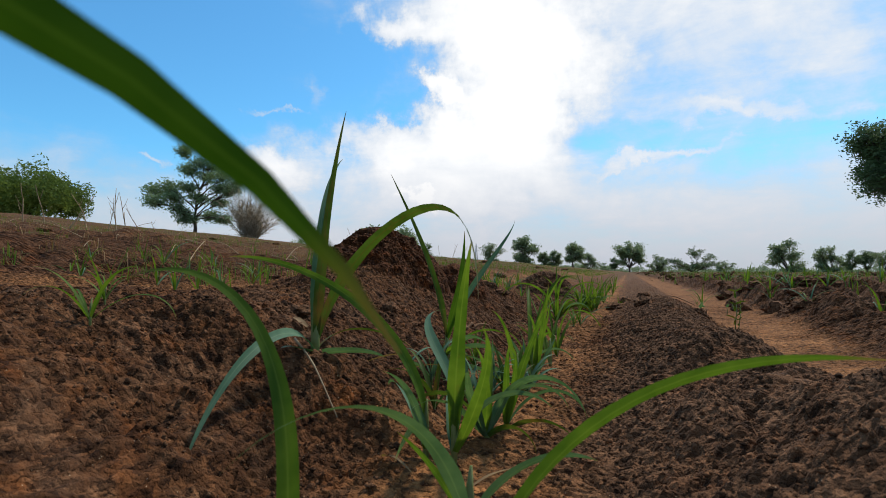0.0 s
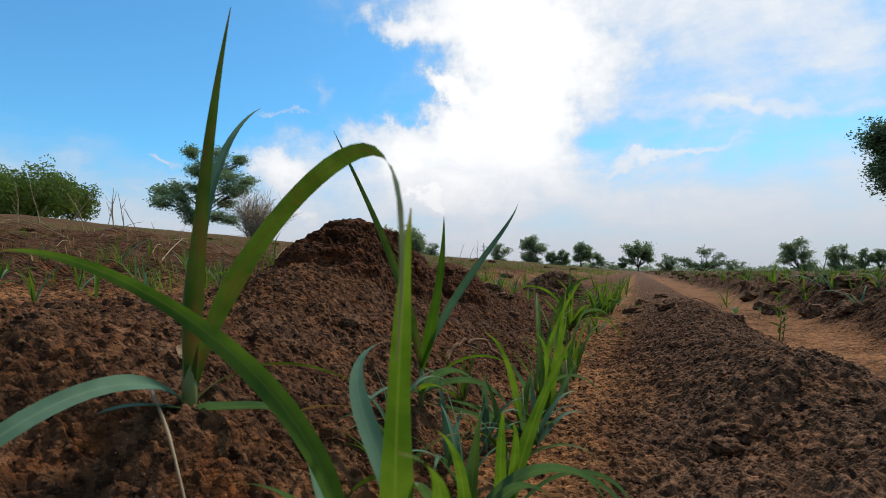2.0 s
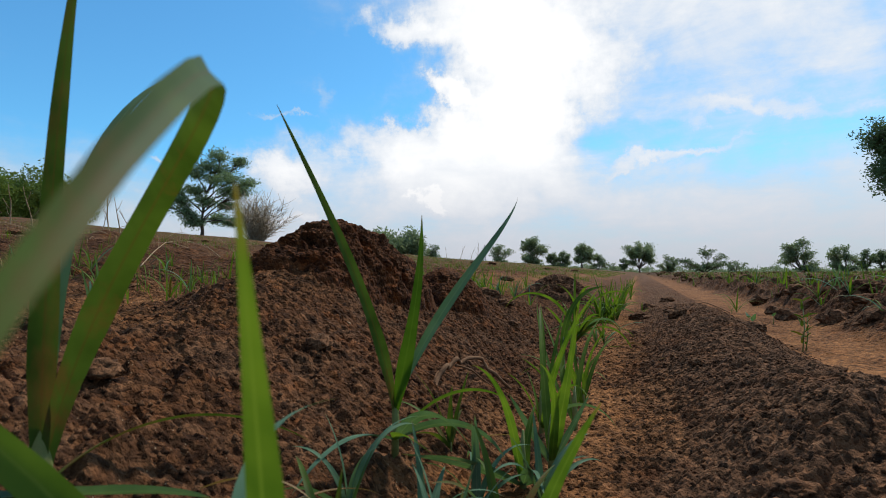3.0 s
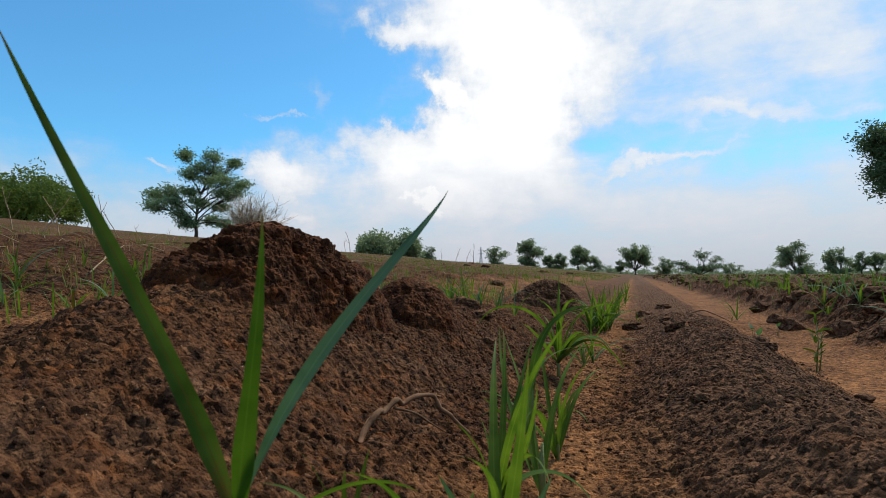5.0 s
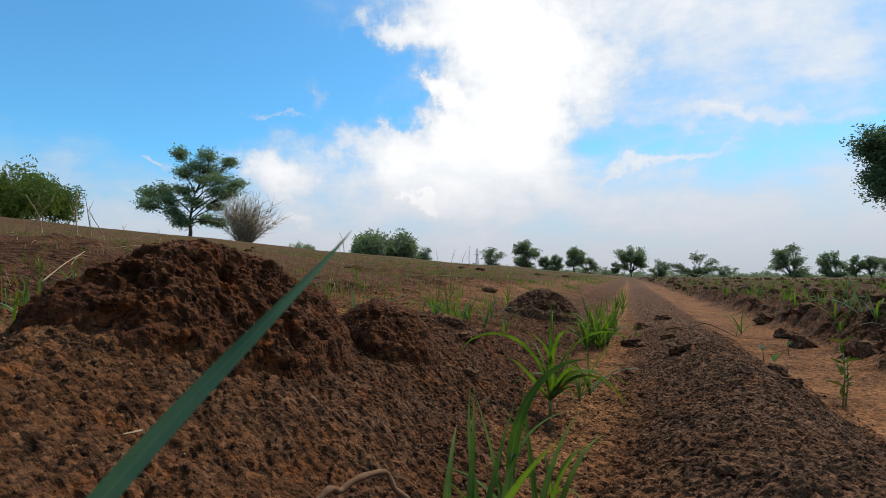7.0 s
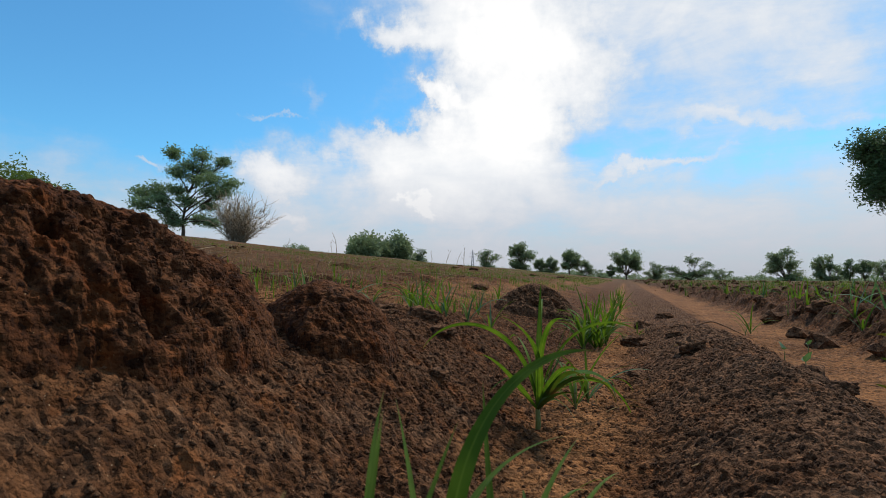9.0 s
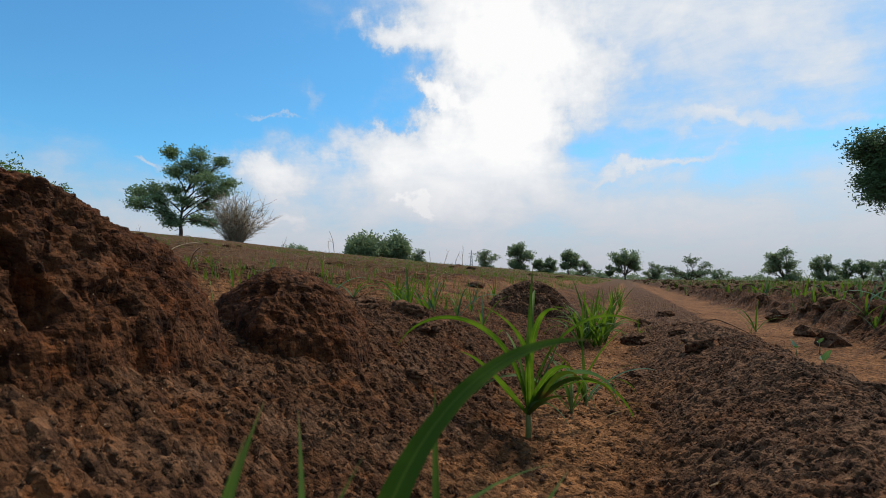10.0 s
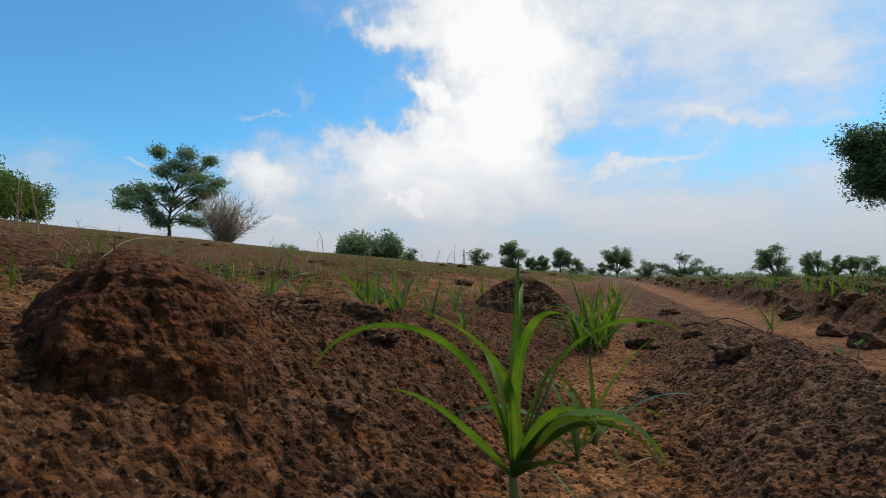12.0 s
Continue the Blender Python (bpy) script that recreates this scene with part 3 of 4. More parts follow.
def bent(rng, a, b, sag, n=5):
    """Points of a limb from a to b that starts upward and wavers."""
    mid = a.lerp(b, 0.45) + Vector((rng.gauss(0, sag), rng.gauss(0, sag), rng.uniform(0.2, 1.0) * sag))
    pts = []
    for i in range(n + 1):
        t = i / n
        pts.append((1 - t) ** 2 * a + 2 * t * (1 - t) * mid + t * t * b + Vector((rng.gauss(0, sag * 0.12), rng.gauss(0, sag * 0.12), 0)) * (0 < i < n))
    return pts


def lobed_tree(name, x, y, z, turn, height, lobes, seed, leaf, label, category="tree", fork=0.2, trunk=0.02, sprays=26, each=14, size=0.02, lean=0.0, scatter=0.03, leader=None, inner=2):
    """A tree of unit height scaled up: a forking trunk, a limb to every lobe of the crown, side twigs with sprays of leaves.
    lobes: (x, z, half width, half height) across the view; their depth is drawn at random.
    leader: the top (x, z) of a main stem from which the higher limbs start."""
    rng = random.Random(seed)
    root = tagged(new(name), label, category)
    root.location, root.scale, root.rotation_euler = (x, y, z), (height,) * 3, (0, 0, radians(turn))
    top = Vector((lean * fork, 0, fork))
    wood = [tube([Vector((0, 0, -0.05)), top * 0.5 + Vector((0.01, 0.004, 0)), top], [trunk * 1.25, trunk, trunk * 0.85], 8)]
    tips = []
    if leader:
        stem = bent(rng, top, Vector((leader[0], 0, leader[1])), 0.04)
        wood.append(tube(stem, [trunk * (0.75 - 0.11 * i) for i in range(6)], 6))
    for lx, lz, rx, rz in lobes:
        depth = rng.uniform(-0.7, 0.7) * max(0.15, abs(lx))
        middle = Vector((lx, depth, lz))
        start = stem[max(0, min(5, round(9 * (lz - 0.32 - 0.45 * abs(lx)))))] if leader else top
        limb = bent(rng, start, middle, 0.07)
        wood.append(tube(limb, [trunk * (0.5 - 0.085 * i) for i in range(6)], 5))
        for _ in range(sprays):
            d = Vector((rng.gauss(0, 1), rng.gauss(0, 1), rng.gauss(0, 1))).normalized()
            r = rng.uniform(0.35, 1.05)
            p = middle + Vector((d.x * rx * r, d.y * rx * r, d.z * rz * r))
            if p.z < 0.05:
                continue
            twig = bent(rng, limb[rng.choice(range(inner, 6))], p, 0.025, 3)
            wood.append(tube(twig, [trunk * 0.16, trunk * 0.12, trunk * 0.08, trunk * 0.04], 3))
            tips += [p, twig[2]]
    linked("trunk", mesh_of("trunk", *joined(wood)), BARK, root)
    linked("crown", mesh_of("crown", *leaf_cloud(rng, tips, size, each, scatter), smooth=False), leaf, root)
    return root


def some_lobes(seed, wide, low, count):
    """Random crown: lobes between low and the top, wider in the middle."""
    rng = random.Random(seed)
    out = [(rng.uniform(-0.1, 0.1) * wide, 0.86, wide * 0.38, 0.13)]
    for i in range(count):
        h = low + (0.82 - low) * rng.random()
        reach = wide * (0.55 + 0.45 * math.sin(math.pi * min(1, (h - low + 0.1) / (1.05 - low))))
        out.append((rng.uniform(-1, 1) * reach * 0.75, h, wide * rng.uniform(0.25, 0.42), rng.uniform(0.08, 0.15)))
    return out


def bush(x, y, z, rx, ry, high, seed, leaf, label, count=5200, size=0.16):
    """A dense dome of leaves over many stems, with an uneven outline."""
    rng = random.Random(seed)
    root = tagged(new("bush"), label, "bush")
    root.location = (x, y, z)
    lobes = []
    for _ in range(30):
        w, r = rng.uniform(0, 2 * math.pi), math.sqrt(rng.random()) * 0.88
        lobes.append((rx * r * math.cos(w), ry * r * math.sin(w), high * (0.16 + 0.68 * math.sqrt(max(0, 1 - r * r)) * rng.uniform(0.65, 1.08)), rng.uniform(0.16, 0.26) * high))
    pts = []
    for _ in range(count // 4):
        lx, ly, lz, lr = rng.choice(lobes)
        d = Vector((rng.gauss(0, 1), rng.gauss(0, 1), rng.gauss(0, 1))).normalized() * lr * rng.uniform(0.6, 1.05)
        p = Vector((lx, ly, max(0.05, lz * rng.uniform(0.5, 1)))) + d
        p.z = max(0.02, p.z)
        pts.append(p)
    for lx, ly, lz, lr in lobes[:12]:
        linked("stem", mesh_of("stem", *tube([(0.1 * lx, 0.1 * ly, -0.1), (0.6 * lx, 0.6 * ly, lz * 0.6), (lx, ly, lz)], [0.05, 0.03, 0.012], 5)), BARK, root)
    linked("crown", mesh_of("crown", *leaf_cloud(rng, pts, size, 4, size * 0.3), smooth=False), leaf, root)
    return root


def dry_shrub(x, y, z, wide, high, seed):
    """A leafless thorny shrub: a fan of thin forking branches, each a part."""
    rng = random.Random(seed)
    root = tagged(new("dry_shrub"), "leafless grey-brown thorn shrub on the bank", "shrub")
    root.location = (x, y, z)
    for _ in range(150):
        pieces = []
        w, out = rng.uniform(0, 2 * math.pi), rng.uniform(0.0, 1.0) ** 1.3
        p, d = Vector((0.15 * wide * math.cos(w), 0.15 * wide * math.sin(w), -0.1)), Vector((math.cos(w) * out * 0.62 * wide / high, math.sin(w) * out * 0.62 * wide / high, 1)).normalized()
        pts, n = [p], 6
        long = high * rng.uniform(0.45, 1.05)
        for i in range(n):
            d = (d + Vector((rng.gauss(0, 0.2), rng.gauss(0, 0.2), rng.gauss(0, 0.08)))).normalized()
            p = p + d * long / n
            pts.append(p)
        pieces.append(tube(pts, [0.024 * (1 - 0.75 * i / n) for i in range(n + 1)], 3))
        for i in range(2, n + 1):
            for _ in range(3):
                e = (d + Vector((rng.gauss(0, 0.6), rng.gauss(0, 0.6), rng.gauss(0.1, 0.4)))).normalized()
                pieces.append(tube([pts[i], pts[i] + e * long * 0.13, pts[i] + e * long * 0.27 + Vector((rng.gauss(0, 0.05), rng.gauss(0, 0.05), rng.gauss(0, 0.06)))], [0.012, 0.009, 0.005], 3))
        linked("branch", mesh_of("branch", *joined(pieces)), TWIG, root)
    return root


def along(bearing, dist, rise=0.0):
    """A spot at a bearing (degrees right of the rows) and distance, with the ground's height there."""
    a = radians(bearing)
    x, y = dist * math.sin(a), dist * math.cos(a)
    return x, y, float(lie(np.array([x]), np.array([y]))[0]) + rise


ACACIA = ((0.17, 0.9, 0.1, 0.07), (-0.12, 0.91, 0.035, 0.06), (0.43, 0.87, 0.04, 0.02), (0.06, 0.78, 0.12, 0.07), (0.25, 0.77, 0.12, 0.06), (-0.08, 0.7, 0.08, 0.06), (0.12, 0.64, 0.16, 0.07), (0.34, 0.64, 0.13, 0.06), (0.52, 0.6, 0.1, 0.06),
          (0.3, 0.51, 0.15, 0.06), (0.44, 0.5, 0.08, 0.04), (-0.08, 0.52, 0.12, 0.06), (-0.3, 0.52, 0.1, 0.06), (-0.46, 0.49, 0.08, 0.05), (-0.42, 0.34, 0.1, 0.05), (-0.22, 0.39, 0.12, 0.06), (-0.16, 0.27, 0.11, 0.05), (0.05, 0.4, 0.12, 0.06), (0.3, 0.37, 0.1, 0.05), (0.2, 0.22, 0.1, 0.04), (0.33, 0.17, 0.05, 0.02), (-0.08, 0.17, 0.08, 0.04))
lobed_tree("tree", *along(-43.4, 44), 43.4, 6.9, [(0.9 * x, z, 1.08 * rx, rz + 0.016) for x, z, rx, rz in ACACIA], 5, LEAF_NEAR, "small-leaved acacia with a spreading crown on the bank", sprays=28, each=15, size=0.03, fork=0.17, trunk=0.018, scatter=0.032, leader=(0.13, 0.72), inner=3)
bush(*along(-57.5, 34, -0.6), 4.4, 3.0, 3.3, 6, HEDGE, "dense rounded green bush behind the bank", 42000, 0.15)
dry_shrub(*along(-38.3, 33, -0.35), 1.15, 2.8, 8)
bush(*along(-33.4, 62, -0.3), 1.7, 1.5, 1.9, 12, LEAF_FAR, "low dark bush behind the bank", 2600, 0.2)
bush(*along(-26.3, 62, -0.5), 2.2, 1.9, 3.6, 21, LEAF_FAR, "dark rounded bushy tree behind the bank", 8000, 0.34)
bush(*along(-23.2, 63, -0.5), 1.9, 1.8, 4.0, 22, LEAF_FAR, "dark rounded bushy tree behind the bank", 8000, 0.34)
# (bearing, distance, height, half width, lowest leaves, fork, seed, leaf)
FAR_TREES = ((-20.8, 66, 2.2, 0.7, 0.1, 0.1, 23, LEAF_FAR),
             (-13.6, 100, 4.6, 0.55, 0.15, 0.15, 31, LEAF_FAR), (-10.2, 100, 6.6, 0.4, 0.3, 0.25, 32, LEAF_FAR), (-8.2, 105, 3.6, 0.4, 0.2, 0.2, 45, LEAF_FAR), (-7.2, 105, 4.0, 0.4, 0.1, 0.1, 33, LEAF_FAR),
             (-5.4, 100, 5.6, 0.4, 0.4, 0.35, 34, LEAF_FAR), (-3.9, 103, 3.6, 0.6, 0.1, 0.1, 35, LEAF_FAR), (-2.4, 108, 1.9, 1.0, 0.05, 0.1, 46, LEAF_FAR), (-1.3, 103, 3.0, 0.3, 0.3, 0.3, 47, LEAF_PALE), (0.1, 100, 6.3, 0.42, 0.3, 0.25, 36, LEAF_FAR),
             (2.6, 100, 3.5, 0.65, 0.1, 0.1, 37, LEAF_FAR), (5.9, 98, 4.7, 1.0, 0.15, 0.12, 38, LEAF_PALE), (8.6, 106, 2.2, 1.0, 0.05, 0.1, 39, LEAF_FAR),
             (13.7, 92, 5.7, 0.48, 0.08, 0.1, 40, LEAF_FAR), (16.7, 98, 4.7, 0.5, 0.1, 0.1, 41, LEAF_FAR), (18.1, 100, 3.9, 0.38, 0.3, 0.25, 42, LEAF_PALE),
             (19.1, 104, 3.9, 0.4, 0.3, 0.25, 43, LEAF_PALE), (20.4, 100, 3.7, 0.6, 0.1, 0.1, 44, LEAF_FAR))
for a, d, h, w, low, fk, sd, lf in FAR_TREES:
    lobed_tree("tree", *along(a, d, -0.15 * h), -a, h * 1.03, some_lobes(sd, w, low, 13), sd, lf, "pale feathery tree at the far edge of the field" if lf is LEAF_PALE else "dark green tree at the far edge of the field",
               sprays=20, each=7 if lf is LEAF_PALE else 9, size=0.06, fork=fk, trunk=0.025)
lobed_tree("tree", *along(23.0, 46), -23.4, 13.4, some_lobes(52, 0.34, 0.4, 18), 52, LEAF_DEEP, "tall dark green tree beside the field", sprays=60, each=26, size=0.018, scatter=0.022, fork=0.3, trunk=0.022)


def hedge():
    """The low broken line of scrub along the far edge of the field."""
    rng = random.Random(77)
    pts = []
    for i in range(2600):
        a = rng.uniform(-16, 32)
        h = max(0.1, 0.5 + 0.4 * math.sin(a * 2.3) + 0.3 * math.sin(a * 7.1)) * rng.random() ** 0.7
        x, y, z = along(a, rng.uniform(104, 118))
        pts.append(Vector((x, y, z + h)))
    v, f = leaf_cloud(rng, pts, 0.4, 6, 0.25)
    return tagged(linked("scrub", mesh_of("scrub", v, f, smooth=False), LEAF_FAR), "dark low scrub along the field's far edge", "scrub", kind="stuff")


hedge()


def pylon(x, y, z, high):
    """A lattice mast: four legs drawn together, cross braces, two arms."""
    root = tagged(new("pylon"), "grey steel lattice pylon far beyond the bank", "pylon")
    root.location = (x, y, z)
    w = high * 0.07
    corners = ((-w, -w), (w, -w), (w, w), (-w, w))
    for cx, cy in corners:
        linked("leg", mesh_of("leg", *tube([(cx, cy, -0.5), (cx * 0.12, cy * 0.12, high)], [0.16, 0.1], 4)), STEEL, root)
    for i in range(8):
        lo, hi = high * i / 8, high * (i + 1) / 8
        a, b = 1 - 0.88 * i / 8, 1 - 0.88 * (i + 1) / 8
        cross = [tube([(corners[k][0] * a, corners[k][1] * a, lo), (corners[(k + 1) % 4][0] * b, corners[(k + 1) % 4][1] * b, hi)], [0.07, 0.07], 4) for k in range(4)]
        linked("brace", mesh_of("brace", *joined(cross)), STEEL, root)
    for h, s in ((0.72, 0.16), (0.86, 0.12)):
        linked("arm", mesh_of("arm", *tube([(-high * s, 0, high * h), (0, 0, high * h + 0.5), (high * s, 0, high * h)], [0.06, 0.14, 0.06], 4)), STEEL, root)
    return root


pylon(*along(-15.3, 300, -1.0), 14.5)


# ---- crop plants ----
TONES = {"leaf_green": "", "leaf_deep_green": "broad deep green leaf", "leaf_blue_green": "blue-green leaf", "leaf_dark": "dark leaf with a browned midrib", "leaf_dry": "withered brown leaf"}


def blade_mesh(long, az, rise, bend, power, sweep, width, roll=None, start=0.0):
    """A grass blade from the origin: rise and bend in degrees from level, az clockwise from the rows' direction.
    V-folded along the midrib, narrow at the sheath, tapered to a point."""
    n, verts, uvs, faces = 22, [], [], []
    p = Vector((0, 0, start))
    if roll is None:
        roll = 75 * math.sin(radians(az + 0.5 * sweep))
    for i in range(n + 1):
        s = i / n
        e, a = radians(rise - bend * s ** power), radians(az + sweep * s)
        t = Vector((math.cos(e) * math.sin(a), math.cos(e) * math.cos(a), math.sin(e)))
        side = Vector((math.cos(a), -math.sin(a), 0))
        normal = side.cross(t)
        q = radians(roll * (0.5 + 0.5 * s))
        across, lift = math.cos(q) * side + math.sin(q) * normal, math.cos(q) * normal - math.sin(q) * side
        w = 0.6 * width * (0.42 + 0.58 * min(1.0, s / 0.22)) * max(0.03, (1 - max(0, s - 0.25) / 0.75) ** 0.75) * (1 + 0.05 * math.sin(17 * s + 9 * width * 1000))
        fold = 0.30 * w * (1 - 0.5 * s)
        for u, up in ((-1, 1), (-0.5, 0.42), (0, 0), (0.5, 0.42), (1, 1)):
            verts.append(p + across * w * u + lift * fold * up)
            uvs.append((u * 0.5 + 0.5, s))
        p = p + t * long / n
    for i in range(n):
        for j in range(4):
            k = i * 5 + j
            faces.append((k, k + 1, k + 6, k + 5))
    return mesh_of("leaf", verts, faces, True, uvs)


def crop_plant(x, y, blades, label, sheath=0.03, z=None, radius=0.0032, group="millet seedlings"):
    """A millet seedling: a pale sheath and its leaves, rooted a little below the soil."""
    ground_z = ground_height(x, y)
    root = tagged(new("millet_seedling"), label, "seedling", group)
    root.location = (x, y, z if z is not None else ground_z)
    linked("stem", mesh_of("stem", *tube([(0, 0, -0.02), (0.0008, 0, sheath * 0.5), (0.0, 0.0008, sheath), (0.001, 0.001, sheath * 1.6)], [radius, radius, radius * 0.85, radius * 0.3], 8)), STEM, root)
    for long, az, rise, bend, power, sweep, width, tone, *more in blades:
        linked("leaf", blade_mesh(long, az, rise, bend, power, sweep, width, *more), tone, root, TONES[tone.name])
    return root


def seedling(x, y, size, seed, tone=None, leaves=6, label="young bright green millet seedling in the furrow", lush=1.0):
    rng = random.Random(seed)
    blades, turn = [], rng.uniform(0, 360)
    for i in range(leaves):
        turn += 150 + rng.uniform(-40, 40)
        k = i / max(1, leaves - 1)
        young = rng.random() < 0.35
        blades.append((size * rng.uniform(0.75, 1.15), turn % 360 - 180, rng.uniform(66, 88) if young else rng.uniform(42, 75), rng.uniform(5, 45) if young else rng.uniform(60, 125), rng.uniform(1.4, 2.2), rng.uniform(-25, 25),
                       size * rng.uniform(0.045, 0.065) * lush, tone or rng.choice((GREEN, GREEN, GREEN, BLUE, DARK if k > 0.7 else GREEN)), rng.uniform(-40, 40)))
    return crop_plant(x, y, blades, label, 0.16 * size, radius=0.015 * size)


crop_plant(-0.333, 0.533, (
    (0.270, -55, 98, -9, 1.7, -25, 0.0100, DARK, 30), (0.279, -21, 90, 64, 1.5, 11, 0.010, BLUE), (0.418, 86, 77, 137, 1.04, 78, 0.0110, DARK, 60),
    (0.250, 172, 49, 112, 0.7, 7, 0.011, BLUE, 62), (0.084, 92, 8, 39, 2.1, -60, 0.011, BLUE, 60), (0.161, 4, 41, 77, 0.7, 45, 0.007, DARK),
    (0.077, -179, 19, 22, 2.1, -15, 0.011, BLUE), (0.06, 150, -20, 30, 1.5, 20, 0.006, DRY), (0.05, 110, -25, 20, 1.5, -20, 0.006, BLUE)), "tall millet plant with an upright spear and one arching leaf", 0.04, 0.143, 0.005)
crop_plant(-0.252, 0.757, (
    (0.256, -7, 115, -1, 2.1, 76, 0.0082, DARK, -105, 0.023), (0.165, 140, 57, -34, 1.0, -35, 0.010, DEEP, None, 0.023), (0.240, 104, 67, 40, 1.34, -114, 0.0078, BLUE, -88, 0.023),
    (0.128, 131, 40, 93, 1.7, -6, 0.009, BLUE), (0.12, 160, 24, 40, 1.8, -37, 0.006, GREEN), (0.134, -179, 23, 64, 1.8, 6, 0.009, BLUE), (0.1, 75, 30, 95, 1.5, 15, 0.009, BLUE), (0.11, 45, 45, 80, 1.5, 10, 0.007, GREEN)),
    "millet plant with three stiff spreading leaves", 0.03, 0.112)
crop_plant(-0.15, 0.47, (
    (0.189, 153, 81, 27, 1.1, -5, 0.0135, GREEN, None, 0.015), (0.179, -119, 113, 118, 0.7, 146, 0.011, BLUE, 20, 0.015), (0.197, 130, 52, 33, 2.0, 48, 0.010, GREEN), (0.12, 60, 70, 120, 1.5, 20, 0.010, BLUE), (0.1, -30, 65, 110, 1.4, 20, 0.009, BLUE)),
    "bright green millet seedling with a curled leaf", 0.03, 0.07)
crop_plant(-0.182, 0.484, (
    (0.303, -144, 93, 97, 0.85, 63, 0.0105, GREEN, 95), (0.110, -168, 72, 58, 1.8, 4, 0.010, BLUE), (0.16, 164, 40, 60, 1.3, 7, 0.008, GREEN), (0.13, -60, 60, 100, 1.4, 30, 0.009, BLUE)),
    "millet seedling with one long leaf arching over the furrow", 0.03, 0.067)
crop_plant(-0.142, 0.555, (
    (0.099, -4, 65, 34, 1.8, -4, 0.008, GREEN), (0.150, -169, 51, 40, 1.8, -36, 0.010, BLUE), (0.139, 131, 58, 77, 2.0, 16, 0.008, BLUE),
    (0.076, 115, 41, 126, 1.7, -2, 0.007, DARK), (0.147, 160, 63, 41, 1.6, 20, 0.008, GREEN), (0.165, 100, 71, 150, 1.6, 24, 0.009, BLUE), (0.134, -150, 47, 70, 1.7, -15, 0.009, BLUE), (0.13, 40, 66, 140, 1.5, 30, 0.008, BLUE), (0.12, -70, 60, 130, 1.4, -20, 0.008, DARK)), "small mixed green millet seedling", 0.025, 0.062)
crop_plant(-0.129, 0.592, (
    (0.125, 168, 68, 37, 1.8, -6, 0.008, GREEN), (0.081, 105, 30, 77, 1.7, -3, 0.006, DARK), (0.145, 148, 62, 47, 1.8, 28, 0.006, GREEN), (0.150, 95, 76, 28, 1.8, 42, 0.009, GREEN), (0.12, 60, 60, 140, 1.5, 10, 0.007, BLUE)),
    "thin millet seedling with one straight leaf", 0.025, 0.062)
crop_plant(-0.161, 0.232, ((0.233, -52, 95, 124, 2.3, -59, 0.0098, GREEN, 50),), "millet shoot bending over the soil slope", 0.03)
crop_plant(-0.1, 0.347, ((0.221, -172, 60, 106, 1.8, 25, 0.011, BLUE), (0.105, 71, 62, 87, 1.3, -4, 0.010, BLUE), (0.082, -125, 61, 22, 1.9, 0, 0.007, GREEN)),
           "millet seedling with a low arching leaf", 0.025, 0.068)
crop_plant(-0.066, 0.227, ((0.251, 43, 94, 98, 0.7, 54, 0.0105, GREEN, 80),), "millet shoot with a broad yellow-green arching leaf", 0.03)
crop_plant(-0.152, -0.174, ((0.42, 30, 79, 136, 1.5, -11, 0.016, DEEP, 62),), "millet shoot with a long drooping leaf", 0.03)
crop_plant(-0.147, 0.885, (
    (0.195, -19, 65, 45, 1.7, 10, 0.008, GREEN), (0.167, 145, 66, -3, 1.8, 10, 0.009, GREEN), (0.079, -111, 60, 0, 1.8, 0, 0.009, BLUE),
    (0.167, 159, 60, 43, 1.7, 30, 0.007, GREEN), (0.080, 91, 61, -4, 1.8, 1, 0.008, BLUE)), "upright millet seedling in the furrow", 0.03, 0.062)
crop_plant(-0.162, 0.823, (
    (0.164, -175, 68, 56, 1.8, 5, 0.007, GREEN), (0.081, 4, 67, 54, 1.8, -1, 0.008, GREEN), (0.052, 117, 35, 33, 1.7, -6, 0.007, BLUE),
    (0.161, -160, 30, 19, 1.8, -2, 0.010, BLUE), (0.11, 160, 40, 70, 1.8, -1, 0.008, BLUE), (0.122, -135, 26, 12, 1.8, -5, 0.010, BLUE)),
    "low spreading millet seedling with narrow leaves", 0.03)
crop_plant(-0.176, 1.003, (
    (0.214, 153, 62, 23, 1.7, -21, 0.0064, GREEN), (0.175, 0, 63, 21, 1.8, -17, 0.0067, GREEN), (0.176, 146, 49, 77, 1.9, 13, 0.0067, GREEN),
    (0.160, 132, 51, 0, 1.8, 35, 0.0056, GREEN), (0.080, -67, 70, 51, 1.8, -3, 0.0060, GREEN), (0.11, 95, 55, 120, 1.5, 20, 0.0060, BLUE),
    (0.082, -31, 69, 47, 1.8, -4, 0.0053, GREEN), (0.176, 16, 65, 31, 1.8, -10, 0.0060, GREEN)), "leafy millet seedling at the foot of the slope", 0.03)
crop_plant(-0.139, 1.019, (
    (0.188, -55, 54, 10, 1.8, 48, 0.0064, GREEN), (0.197, -17, 44, 1, 1.8, -22, 0.0064, GREEN),
    (0.227, -37, 58, 61, 1.2, 82, 0.0060, GREEN), (0.198, 6, 69, 62, 1.0, 8, 0.0060, GREEN)), "tall light green millet seedling in the furrow", 0.03, 0.064)
crop_plant(-0.163, 1.108, ((0.159, 22, 94, 104, 1.13, 25, 0.0078, GREEN, -78, 0.06), (0.09, -80, 60, 40, 1.5, 10, 0.006, GREEN)), "millet seedling with one broad leaf bowed over the furrow", 0.06, 0.063)
